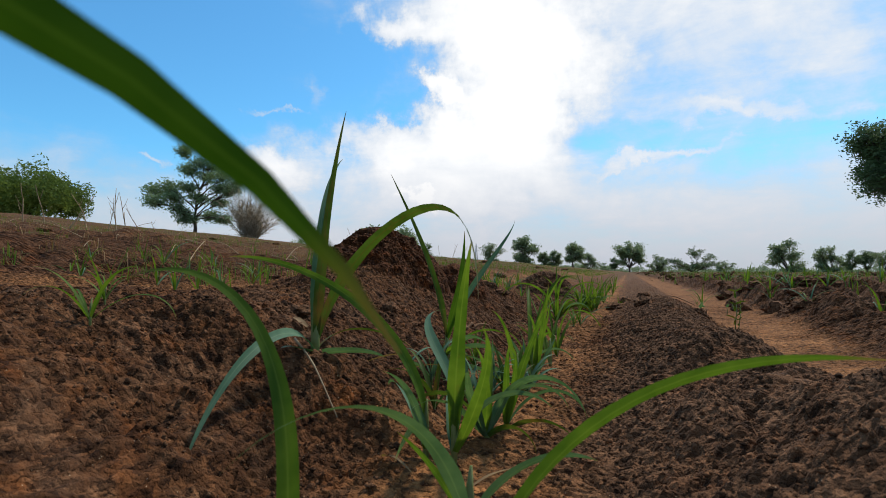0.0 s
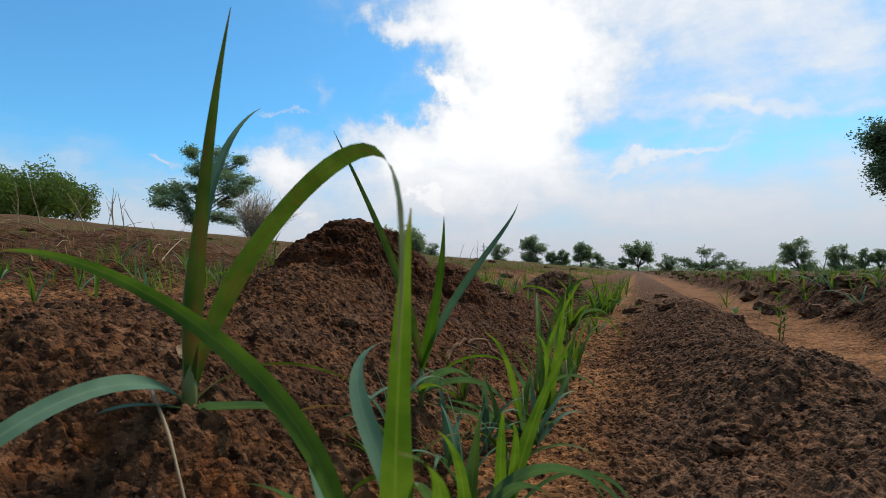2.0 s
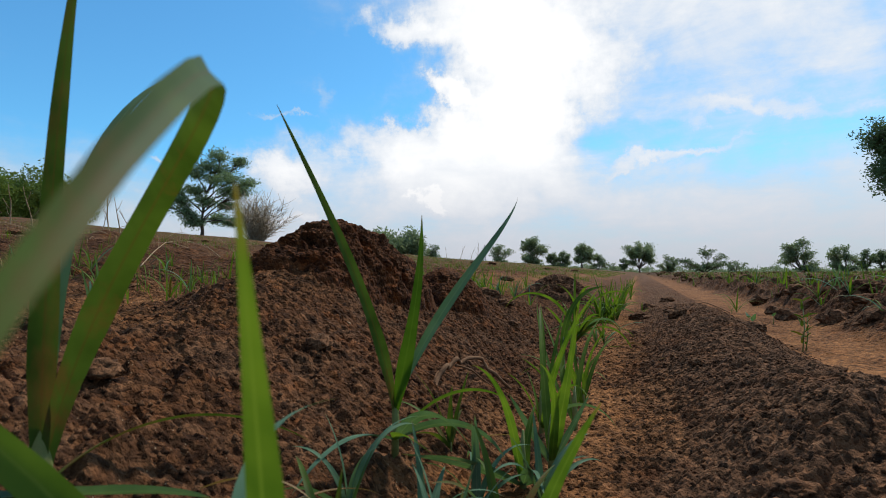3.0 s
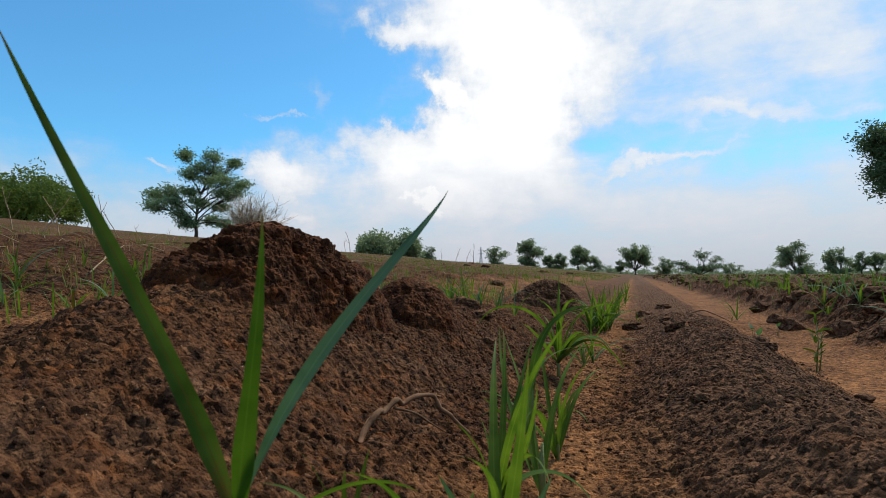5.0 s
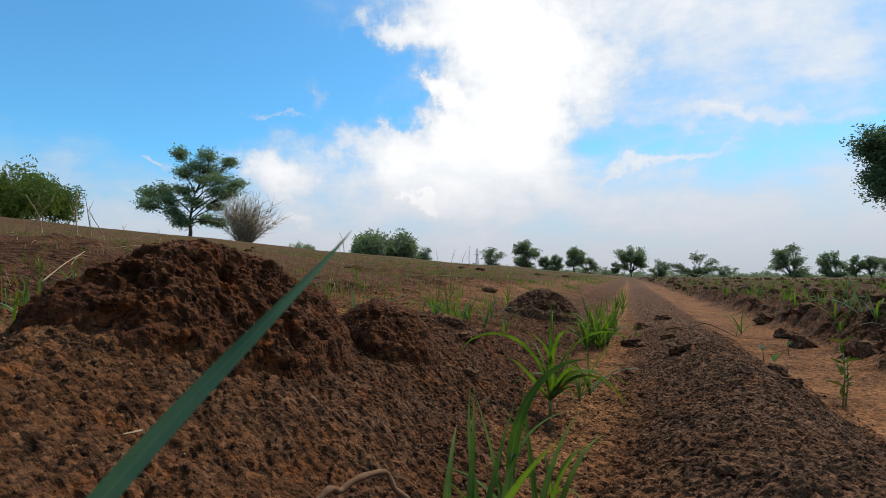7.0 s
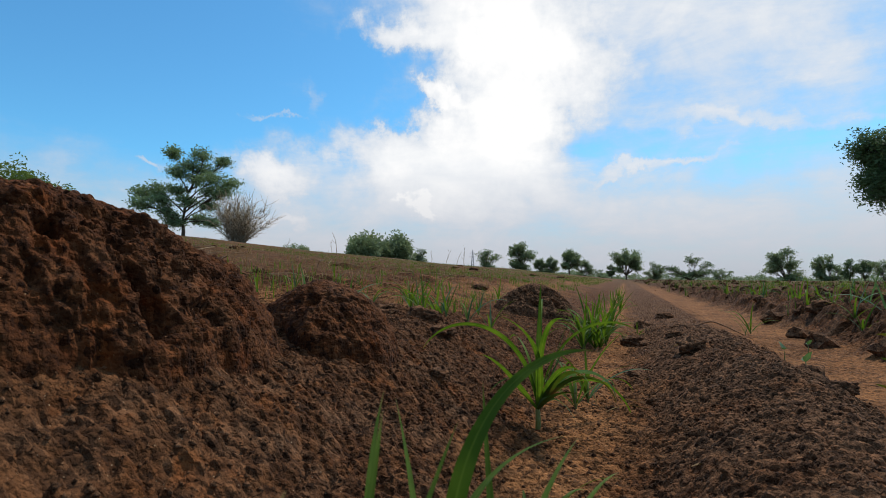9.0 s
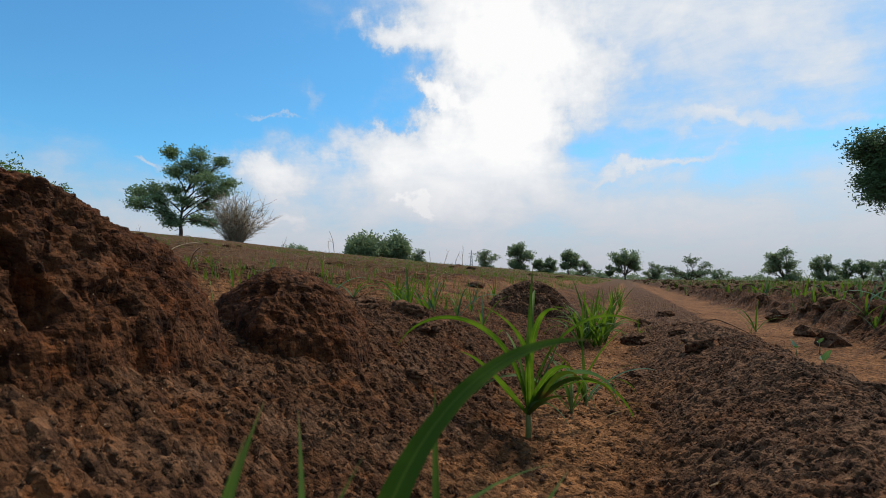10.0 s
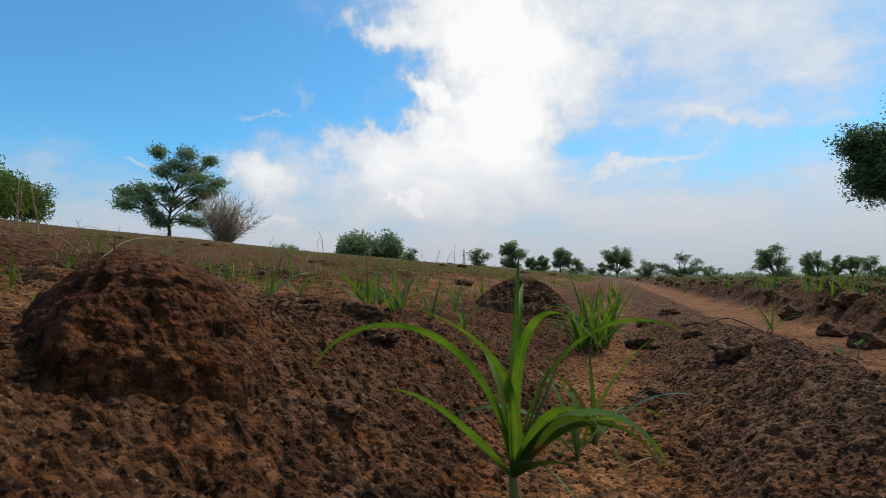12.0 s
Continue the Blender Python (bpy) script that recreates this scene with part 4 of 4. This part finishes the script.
crop_plant(-0.202, 1.618, (
    (0.236, -91, 80, 148, 1.5, -17, 0.0084, GREEN, None, 0.025),
    (0.237, 161, 51, 39, 1.5, 46, 0.0068, GREEN, None, 0.025),
    (0.236, -5, 66, 84, 2.0, -1, 0.0072, GREEN, None, 0.025),
    (0.257, 169, 69, 104, 1.6, -20, 0.0068, GREEN, None, 0.025),
    (0.140, 38, 57, 5, 1.8, -10, 0.0072, GREEN, None, 0.025),
    (0.168, -152, 42, 32, 2.1, -18, 0.0072, GREEN, None, 0.025),
    (0.145, 103, 60, 151, 1.9, 3, 0.0080, BLUE, None, 0.025),
    (0.168, 141, 55, 106, 1.9, 9, 0.0076, GREEN, None, 0.025),
    (0.143, 111, 51, 151, 2.2, -6, 0.0068, DARK, None, 0.025),
    (0.115, 150, 42, 100, 1.3, -15, 0.0080, BLUE, None, 0.025),
    (0.148, 157, 29, 29, 1.8, -13, 0.0056, DARK, None, 0.025),
    (0.180, -5, 80, 12, 1.5, 6, 0.0076, GREEN, None, 0.025),
    (0.210, 50, 75, 110, 1.6, 20, 0.0080, GREEN, None, 0.025),
    (0.150, 52, 68, 14, 2.2, -19, 0.0088, GREEN, None, 0.025),
    (0.230, 40, 36, 105, 1.1, -2, 0.0068, GREEN, None, 0.025),
    (0.173, 134, 50, 134, 2.2, 18, 0.0076, DARK, None, 0.025),
    (0.167, -46, 83, 120, 1.4, 25, 0.0068, GREEN, None, 0.025)),
    "many-leaved millet plant fanned out over the furrow", 0.025, 0.062, 0.0036)

# seedlings along the furrow, the ridges and the left field
ROW = ((-0.165, 1.76, 0.15), (-0.15, 1.82, 0.12), (-0.14, 1.13, 0.14), (-0.15, 1.25, 0.1), (-0.215, 2.62, 0.17), (-0.18, 2.68, 0.2), (-0.2, 2.74, 0.21), (-0.165, 2.66, 0.16), (-0.15, 2.75, 0.19), (-0.19, 2.82, 0.2),
       (-0.17, 2.9, 0.18), (-0.14, 3.3, 0.17), (-0.18, 3.6, 0.16), (-0.15, 3.9, 0.18), (-0.12, 4.5, 0.17), (-0.17, 5.1, 0.18), (-0.13, 5.8, 0.17), (-0.15, 6.8, 0.18))
for i, (px, py, size) in enumerate(ROW):
    seedling(px, py, size, 200 + i, GREEN if py > 2 else None, 9 if 2.5 < py < 3 else 6, lush=0.8)
FIELD = ((0.388, 3.36, 0.15), (0.35, 3.25, 0.08), (-0.07, 2.77, 0.07), (-0.05, 2.9, 0.06), (0.69, 3.2, 0.17), (0.77, 4.2, 0.16), (0.79, 3.78, 0.17), (0.74, 3.5, 0.12), (0.72, 3.32, 0.16), (0.81, 4.0, 0.14), (0.73, 2.7, 0.15), (0.78, 2.95, 0.16),
         (0.76, 4.8, 0.16), (0.8, 5.4, 0.15), (0.74, 6.1, 0.17), (1.38, 4.6, 0.16), (1.4, 5.3, 0.17), (1.36, 6.2, 0.16), (1.42, 3.9, 0.17), (1.38, 7.5, 0.17), (2.0, 6.0, 0.17), (2.02, 7.2, 0.17), (1.98, 8.4, 0.17),
         (0.7, 2.85, 0.16), (0.66, 3.05, 0.13), (0.75, 3.1, 0.18), (0.82, 3.45, 0.17), (0.68, 3.7, 0.15), (0.74, 4.05, 0.16), (0.82, 4.45, 0.16), (0.7, 4.6, 0.15), (0.78, 5.1, 0.17), (1.3, 4.1, 0.17), (1.45, 4.8, 0.17), (1.34, 5.7, 0.17), (0.62, 2.3, 0.12), (0.8, 2.2, 0.16), (2.6, 8.0, 0.18), (0.75, 7.6, 0.16), (0.77, 9.0, 0.16), (0.72, 2.45, 0.13))
for i, (px, py, size) in enumerate(FIELD):
    seedling(px, py, size, 300 + i, None, 5, "pale green millet seedling on a clod-strewn ridge", 0.8)
LEFT = ((-0.52, 2.16, 0.13), (-0.47, 2.22, 0.12), (-0.57, 2.26, 0.13), (-0.61, 2.18, 0.11), (-0.44, 2.34, 0.12), (-0.66, 2.3, 0.12), (-0.72, 2.05, 0.1), (-0.506, 0.40, 0.09), (-0.56, 0.46, 0.07), (-0.497, 2.127, 0.095), (-0.53, 2.06, 0.11), (-0.56, 2.1, 0.1), (-0.64, 2.02, 0.08), (-0.66, 1.78, 0.1), (-0.9, 1.15, 0.09), (-1.0, 0.95, 0.1), (-1.15, 1.2, 0.11), (-1.3, 1.0, 0.1), (-1.25, 1.6, 0.1),
        (-1.5, 1.45, 0.12), (-1.7, 1.9, 0.12), (-1.4, 2.2, 0.11), (-1.9, 1.5, 0.1), (-1.1, 2.4, 0.1), (-0.75, 2.6, 0.12), (-0.62, 2.9, 0.12), (-0.9, 3.2, 0.13), (-0.7, 3.6, 0.14), (-1.3, 3.0, 0.12), (-1.7, 2.8, 0.11), (-2.2, 2.4, 0.12), (-2.5, 3.2, 0.14), (-0.62, 0.62, 0.06), (-0.7, 0.75, 0.07), (-0.78, 0.9, 0.08), (-0.85, 0.7, 0.07), (-1.0, 1.3, 0.08), (-1.35, 1.35, 0.09), (-1.6, 1.2, 0.1), (-1.75, 1.6, 0.1), (-2.0, 2.0, 0.11), (-1.55, 1.75, 0.08), (-0.95, 1.6, 0.08), (-1.15, 1.9, 0.09))
for i, (px, py, size) in enumerate(LEFT):
    seedling(px, py, size, 400 + i, None, 5, "small weedy grass seedling on the upper field", 0.75)

LOW = ((-0.215, 0.6, 0.085), (-0.17, 0.64, 0.09), (-0.2, 0.69, 0.08), (-0.15, 0.7, 0.085), (-0.185, 0.76, 0.09), (-0.14, 0.79, 0.08), (-0.23, 0.83, 0.07), (-0.24, 0.66, 0.075))
for i, (px, py, size) in enumerate(LOW):
    seedling(px, py, size, 600 + i, BLUE if i % 3 else DARK, 6, "low curled blue-green millet seedling in the furrow", lush=1.25)


def herb(x, y, size, seed, name, pairs, label, leaf_size=0.3):
    """A thin-stemmed broad-leaved weed with leaves in pairs."""
    rng = random.Random(seed)
    root = tagged(new(name), label, "weed")
    root.location = (x, y, ground_height(x, y))
    top = Vector((rng.uniform(-0.2, 0.2) * size, rng.uniform(-0.2, 0.2) * size, size))
    linked("stem", mesh_of("stem", *tube([(0, 0, -0.01), top * 0.5 + Vector((0.04 * size, 0, 0)), top], [0.0016, 0.0013, 0.0008], 6)), STEM, root)
    for i in range(pairs):
        for side in (0, 180):
            k = (i + 1) / pairs
            ob = linked("leaf", blade_mesh(size * leaf_size * rng.uniform(0.7, 1.2), side + 90 * i + rng.uniform(-20, 20), rng.uniform(25, 70), rng.uniform(10, 50), 1.5, 0, size * leaf_size * (0.2 if pairs > 2 else 0.4)), DARK if pairs > 2 else BLUE, root)
            ob.location = top * k
    return root


herb(0.315, 1.93, 0.125, 5, "weed", 6, "dark slender weed with paired leaves on the sand", 0.24)
herb(0.33, 1.965, 0.085, 6, "weed", 5, "dark slender weed with paired leaves on the sand", 0.24)
herb(0.289, 2.458, 0.032, 7, "sprout", 1, "tiny two-leaved sprout on the sand", 0.9)
herb(0.24, 2.09, 0.03, 8, "sprout", 1, "tiny two-leaved sprout on the sand", 0.9)
herb(0.42, 2.75, 0.03, 9, "sprout", 1, "tiny two-leaved sprout on the sand", 0.8)


# ---- grass, stalks, roots, clods ----
def tufts(name, label, spots, seed, long, tone):
    """Loose thin grass blades standing over a stretch of ground, as one mesh."""
    rng = random.Random(seed)
    verts, faces, uvs = [], [], []
    xs, ys = np.array([q[0] for q in spots], dtype=float), np.array([q[1] for q in spots], dtype=float)
    heights = lie(xs, ys) + relief(xs, ys) * 0.6 - 0.005
    for (x, y), z in zip(spots, heights.tolist()):
        for _ in range(rng.randint(3, 7)):
            a, l = rng.uniform(0, 2 * math.pi), long * rng.uniform(0.4, 1.2)
            side = Vector((math.cos(a + 1.57), math.sin(a + 1.57), 0)) * l * 0.018
            way = Vector((math.cos(a), math.sin(a), 0))
            b = Vector((x + rng.gauss(0, long * 0.2), y + rng.gauss(0, long * 0.2), z))
            n = len(verts)
            lean = rng.uniform(0.2, 1.1)
            m, t = b + way * l * 0.25 * lean + Vector((0, 0, l * 0.6)), b + way * l * lean + Vector((0, 0, l * (1.0 - 0.55 * lean)))
            verts += [b - side, b + side, m + side * 0.8, m - side * 0.8, t]
            uvs += [(0.2, 0), (0.8, 0), (0.8, 0.6), (0.2, 0.6), (0.5, 0.9)]
            faces += [(n, n + 1, n + 2, n + 3), (n + 3, n + 2, n + 4)]
    me = mesh_of(name, verts, faces, True, uvs)
    return tagged(linked(name, me, tone), label, "grass", kind="stuff")


rng = random.Random(91)
bank_spots = []
while len(bank_spots) < 9000:
    x, y = -rng.uniform(0.8, 4.0) ** 2, 1.0 + 29 * rng.random() ** 1.4
    if rng.random() < (0.9 if noise.noise((x * 0.7, y * 0.5, 0.3)) > -0.05 else 0.15) * min(1, y / 7):
        bank_spots.append((x, y))
tufts("grass", "sparse short green grass over the bank", bank_spots, 92, 0.075, GREEN)
tufts("dry_grass", "scattered withered grass on the bank", [(-rng.uniform(1.0, 12) , rng.uniform(1.3, 20)) for _ in range(2600)], 93, 0.085, DRY)
tufts("field_grass", "thin green grass among the clods of the field", [(0.8 + 0.62 * rng.randint(0, 9) + rng.gauss(0, 0.1), rng.uniform(3, 24)) for _ in range(1100)], 94, 0.13, GREEN)


def stalk(x, y, high, seed, label="dry bare stalk standing on the bank"):
    rng = random.Random(seed)
    root = tagged(new("dry_stalk"), label, "stalk", "dry stalks on the bank")
    root.location = (x, y, ground_height(x, y))
    pts, p, d = [], Vector((0, 0, -0.03)), Vector((rng.gauss(0, 0.2), rng.gauss(0, 0.2), 1)).normalized()
    for i in range(7):
        pts.append(p)
        d = (d + Vector((rng.gauss(0, 0.09), rng.gauss(0, 0.09), 0))).normalized()
        p = p + d * high / 6
    linked("stem", mesh_of("stem", *tube(pts, [high * 0.015 * (1 - 0.11 * i) for i in range(7)], 5)), STRAW, root)
    for i in rng.sample((2, 3, 4, 5), 3):
        e = (d + Vector((rng.gauss(0, 0.7), rng.gauss(0, 0.7), 0.3))).normalized()
        linked("twig", mesh_of("twig", *tube([pts[i], pts[i] + e * high * 0.12, pts[i] + e * high * 0.22 + Vector((0, 0, high * 0.05))], [high * 0.006, high * 0.005, high * 0.003], 4)), STRAW, root)
    return root


for i, (a, d, h) in enumerate(((-47.8, 9.5, 0.55), (-49.0, 10, 0.7), (-49.8, 9.2, 0.75), (-50.6, 9.8, 0.6), (-52.0, 9.0, 0.6), (-53.5, 9.4, 0.65), (-55.0, 8.8, 0.6), (-56.5, 9.1, 0.65), (-58.0, 8.6, 0.7), (-60.0, 8.6, 0.6),
                               (-46.4, 11, 0.4), (-44.7, 12, 0.35), (-33.0, 14, 0.45), (-28.3, 17, 0.75), (-28.8, 17.2, 0.5), (-41.5, 12, 0.3), (-15.9, 30, 1.1), (-16.7, 31, 0.9), (-17.8, 30, 0.9), (-19.2, 29, 0.7))):
    x, y, z = along(a, d)
    stalk(x, y, h, 500 + i)


def lying(name, label, category, points, radius, material, lift=0.004, ends=0.5):
    """A root or straw lying on the ground along plan points (x, y, height above it)."""
    pts = [Vector((x, y, ground_height(x, y) + lift + h)) for x, y, h in points]
    fine = []
    for i in range(len(pts) - 1):
        a, b, c, d = pts[max(0, i - 1)], pts[i], pts[i + 1], pts[min(len(pts) - 1, i + 2)]
        for k in range(4):
            t = k / 4
            fine.append(0.5 * ((2 * b) + (c - a) * t + (2 * a - 5 * b + 4 * c - d) * t * t + (3 * b - a - 3 * c + d) * t ** 3))
    fine.append(pts[-1])
    n = len(fine) - 1
    r = [radius * (1 - (1 - ends) * i / n) * (1 + 0.15 * math.sin(i * 2.1)) for i in range(n + 1)]
    return tagged(linked(name, mesh_of(name, *tube(fine, r, 6)), material), label, category)


lying("root", "gnarled dry brown root looping out of the soil", "root", ((-0.301, 0.98, -0.006), (-0.306, 1.0, 0.006), (-0.3, 1.02, 0.016), (-0.305, 1.04, 0.017), (-0.299, 1.06, 0.023), (-0.301, 1.08, 0.019), (-0.295, 1.1, 0.022), (-0.286, 1.136, 0.018), (-0.278, 1.14, 0.008), (-0.266, 1.138, 0.01), (-0.259, 1.142, 0.003), (-0.243, 1.146, -0.005)), 0.0034, ROOT, ends=0.7)
lying("root", "forked brown rootlet beside the larger root", "root", ((-0.3, 1.055, 0.014), (-0.284, 1.075, 0.016), (-0.276, 1.1, 0.004), (-0.262, 1.115, -0.004)), 0.0017, ROOT)
lying("root", "thin dry rootlet on the crumbly slope", "root", ((-0.31, 1.0, 0.0), (-0.315, 1.03, 0.006), (-0.3, 1.045, -0.004)), 0.0014, ROOT)
lying("straw", "pale dry straw lying on the slope", "straw", ((-0.345, 0.512, 0.003), (-0.31, 0.495, 0.004), (-0.27, 0.474, 0.002)), 0.0014, STRAW)
lying("straw", "pale dry straw on the soil heap's foot", "straw", ((-0.43, 1.0, 0.001), (-0.42, 0.975, 0.006)), 0.0012, STRAW)
lying("stick", "thin dark stick on the sand", "stick", ((0.165, 3.22, 0.0), (0.23, 3.27, 0.022), (0.28, 3.25, 0.02), (0.335, 3.2, 0.0)), 0.0032, ROOT)
lying("stick", "thin dark stick on the sand", "stick", ((0.21, 2.73, 0.0), (0.26, 2.84, 0.012), (0.295, 2.93, 0.0)), 0.0022, ROOT)
for i in range(110):
    x, y = -rng.uniform(1.15, 8.0), rng.uniform(1.7, 9)
    a, l = rng.uniform(0, 6.3), rng.uniform(0.08, 0.4)
    lying("straw", "dry straw lying on the bank", "straw", ((x, y, 0), (x + l * 0.5 * math.cos(a), y + l * 0.5 * math.sin(a), 0.02 + 0.2 * l * (i % 3 == 0)), (x + l * math.cos(a), y + l * math.sin(a), 0.01 + 0.3 * l * (i % 3 == 0))), 0.0028, STRAW)


def withered_leaf(x, y, long, az, rise, bend, sweep):
    """A dead blade lying twisted on the soil."""
    ob = tagged(linked("withered_leaf", blade_mesh(long, az, rise, bend, 1.4, sweep, 0.0062, 20), DRY), "withered brown millet leaf curled on the soil", "dry leaf", "withered leaves")
    ob.location = (x, y, ground_height(x, y) + 0.003)
    return ob


for spec in ((-0.118, 1.745, 0.07, 70, 24, 55, 30), (-0.06, 1.98, 0.06, 95, 20, 45, -20), (-0.05, 2.06, 0.05, 60, 18, 50, 40), (-0.1, 1.84, 0.06, 120, 22, 48, 20), (-0.03, 1.47, 0.045, 80, 20, 45, -30), (-0.19, 0.66, 0.07, 100, 22, 50, 30),
             (-0.26, 0.62, 0.06, 60, 20, 55, -30), (-0.12, 0.42, 0.07, 50, 26, 55, 30), (-0.21, 0.45, 0.06, 140, 22, 50, -20), (-0.3, 0.6, 0.08, 80, 20, 40, 30), (-0.36, 0.56, 0.07, -60, 18, 36, 20), (-0.22, 0.86, 0.06, 75, 24, 50, 20), (0.02, 2.3, 0.06, 100, 20, 44, 30)):
    withered_leaf(*spec)


def clod_mesh(seed):
    """A broken lump of soil, one unit across."""
    bm = bmesh.new()
    bmesh.ops.create_icosphere(bm, subdivisions=4, radius=0.5)
    for v in bm.verts:
        p = v.co * 3
        q = v.co.normalized()
        d = 0.2 * noise.noise(p + Vector((seed, 0, 0))) + 0.14 * noise.noise(p * 2.3 + Vector((0, seed, 0))) + 0.09 * noise.noise(p * 5 + Vector((0, 0, seed))) - 0.06 * abs(noise.noise(p * 9))
        v.co += q * d
        v.co.z = max(v.co.z, -0.3) * 0.8
    me = bpy.data.meshes.new("soil_clod")
    bm.to_mesh(me)
    bm.free()
    me.polygons.foreach_set("use_smooth", np.ones(len(me.polygons), dtype=bool))
    me.materials.append(CLOD)
    return me


CLODS = [clod_mesh(s) for s in range(7)]


def clod(x, y, size, seed, label="rough lump of dried soil on the ridge", tall=1.0):
    ob = tagged(new("soil_clod", CLODS[seed % 7]), label, "soil clod", "soil clods")
    ob.location = (x, y, ground_height(x, y) + 0.06 * size)
    ob.scale, ob.rotation_euler = (size, size * (0.8 + 0.05 * (seed % 6)), size * tall * 0.8), (0, 0, seed * 1.7)
    return ob


for i, (x, y, s, tall) in enumerate(((0.222, 2.03, 0.07, 0.95), (0.05, 2.17, 0.07, 1.0), (0.033, 0.803, 0.03, 0.9), (0.045, 0.83, 0.035, 0.8), (0.154, 0.66, 0.055, 0.8), (0.02, 1.3, 0.025, 0.9), (-0.02, 1.36, 0.018, 1.0), (0.19, 1.75, 0.035, 0.9),
                                     (-0.06, 2.74, 0.08, 0.9), (-0.03, 2.62, 0.05, 0.8), (0.05, 2.66, 0.05, 0.7), (0.1, 3.0, 0.06, 0.7), (-0.02, 3.4, 0.09, 0.9), (0.09, 3.7, 0.08, 0.8), (-0.5, 1.96, 0.07, 0.9), (-0.42, 1.86, 0.05, 0.8), (-0.56, 1.9, 0.06, 0.7),
                                     (-0.345, 1.62, 0.03, 0.8), (-0.39, 0.86, 0.035, 0.9), (-0.41, 0.62, 0.03, 0.8), (0.76, 2.9, 0.12, 0.7), (0.7, 3.55, 0.13, 0.8), (0.83, 3.3, 0.1, 0.9), (0.66, 2.55, 0.09, 0.8), (0.3, 1.62, 0.03, 0.9), (0.27, 1.45, 0.028, 0.8), (0.29, 2.3, 0.02, 1.0),
                                     (-0.1, 2.05, 0.03, 0.6), (-0.07, 2.1, 0.04, 0.6), (-0.9, 1.3, 0.04, 0.8), (-1.05, 1.45, 0.05, 0.7), (-0.85, 1.75, 0.05, 0.7))):
    clod(x, y, s, i, tall=tall)
for i in range(60):
    row, y = rng.randint(0, 8), 2.4 + 20 * rng.random() ** 1.6
    clod(0.76 + 0.62 * row + rng.gauss(0, 0.08), y, rng.uniform(0.03, 0.08) * (1 + 0.03 * y), 40 + i, "dark rough lump of ploughed soil in the field", rng.uniform(0.6, 0.95))
for i in range(60):
    x, y = -rng.uniform(0.7, 9), rng.uniform(1.3, 16)
    clod(x, y, rng.uniform(0.03, 0.09) * (1 + 0.08 * y), 240 + i, "small lump of dry soil on the bank", rng.uniform(0.5, 0.8))


def field_clods():
    """The countless broken clods of the ploughed field, row behind row, half sunk into the ridges, as one mesh."""
    r = np.random.RandomState(61)
    bm = bmesh.new()
    bmesh.ops.create_icosphere(bm, subdivisions=2, radius=0.5)
    ball, shape = np.array([v.co for v in bm.verts]), np.array([[v.index for v in f.verts] for f in bm.faces])
    bm.free()
    n = 1700
    y = 2.3 + 40 * r.rand(n) ** 1.9
    row = np.floor(r.rand(n) * (6 + y * 0.9))
    x = 0.74 + 0.62 * row + r.randn(n) * 0.11
    size = (0.015 + 0.07 * r.rand(n) ** 2.2) * (1 + 0.045 * y)
    P = np.repeat(ball[None], n, 0)
    Q = P.reshape(-1, 3) + np.repeat(r.rand(n, 3) * 90, len(ball), 0)
    d = 1 + 0.35 * lattice(Q[:, 0] * 2.4, Q[:, 1] * 2.4, Q[:, 2] * 2.4, 1) + 0.4 * lattice(Q[:, 0] * 5.2, Q[:, 1] * 5.2, Q[:, 2] * 5.2, 2) + 0.22 * lattice(Q[:, 0] * 11, Q[:, 1] * 11, Q[:, 2] * 11, 3)
    P = P * d.reshape(n, -1, 1) * (size[:, None] * np.array((1.1, 0.95, 0.85))[None])[:, None, :]
    turn = r.rand(n) * 6.3
    c, s = np.cos(turn)[:, None], np.sin(turn)[:, None]
    X, Y = P[:, :, 0] * c - P[:, :, 1] * s + x[:, None], P[:, :, 0] * s + P[:, :, 1] * c + y[:, None]
    Z = P[:, :, 2] + (lie(x, y) + size * 0.06)[:, None]
    me = bpy.data.meshes.new("field_clods")
    me.from_pydata(np.stack((X, Y, Z), 2).reshape(-1, 3).tolist(), [], (np.arange(n)[:, None, None] * len(ball) + shape[None]).reshape(-1, 3).tolist())
    return tagged(linked("field_clods", me, CLOD), "brown clods strewn over the ploughed field", "soil clods", kind="stuff")


field_clods()


def loose_crumbs():
    """Thousands of loose soil crumbs on the near ground, as one mesh."""
    r = np.random.RandomState(17)
    n = 16000
    x = r.uniform(-0.62, 0.32, n)
    y = 0.3 + 1.9 * r.rand(n) ** 1.1
    keep = r.rand(n) < 1 - 0.5 * sandiness(x, y)
    x, y = x[keep], y[keep]
    z = lie(x, y) + relief(x, y)
    size = 0.0011 + 0.0026 * r.rand(len(x)) ** 3
    corners = np.array(((1, 0, 0), (-1, 0, 0), (0, 1, 0), (0, -1, 0), (0, 0, 1), (0, 0, -0.6)))
    jig = 1 + 0.5 * (r.rand(len(x), 6, 1) - 0.5)
    P = np.stack((x, y, z + size * 0.2), 1)[:, None, :] + corners[None] * jig * size[:, None, None] * (1 + 0.5 * (r.rand(len(x), 1, 3) - 0.5))
    f = np.array(((0, 2, 4), (2, 1, 4), (1, 3, 4), (3, 0, 4), (2, 0, 5), (1, 2, 5), (3, 1, 5), (0, 3, 5)))
    F = (np.arange(len(x))[:, None, None] * 6 + f[None]).reshape(-1, 3)
    me = mesh_of("crumbs", [tuple(p) for p in P.reshape(-1, 3)], [tuple(int(i) for i in q) for q in F], True)
    return tagged(linked("crumbs", me, CLOD), "loose crumbs of red-brown soil on the ground", "soil crumbs", kind="stuff")


loose_crumbs()
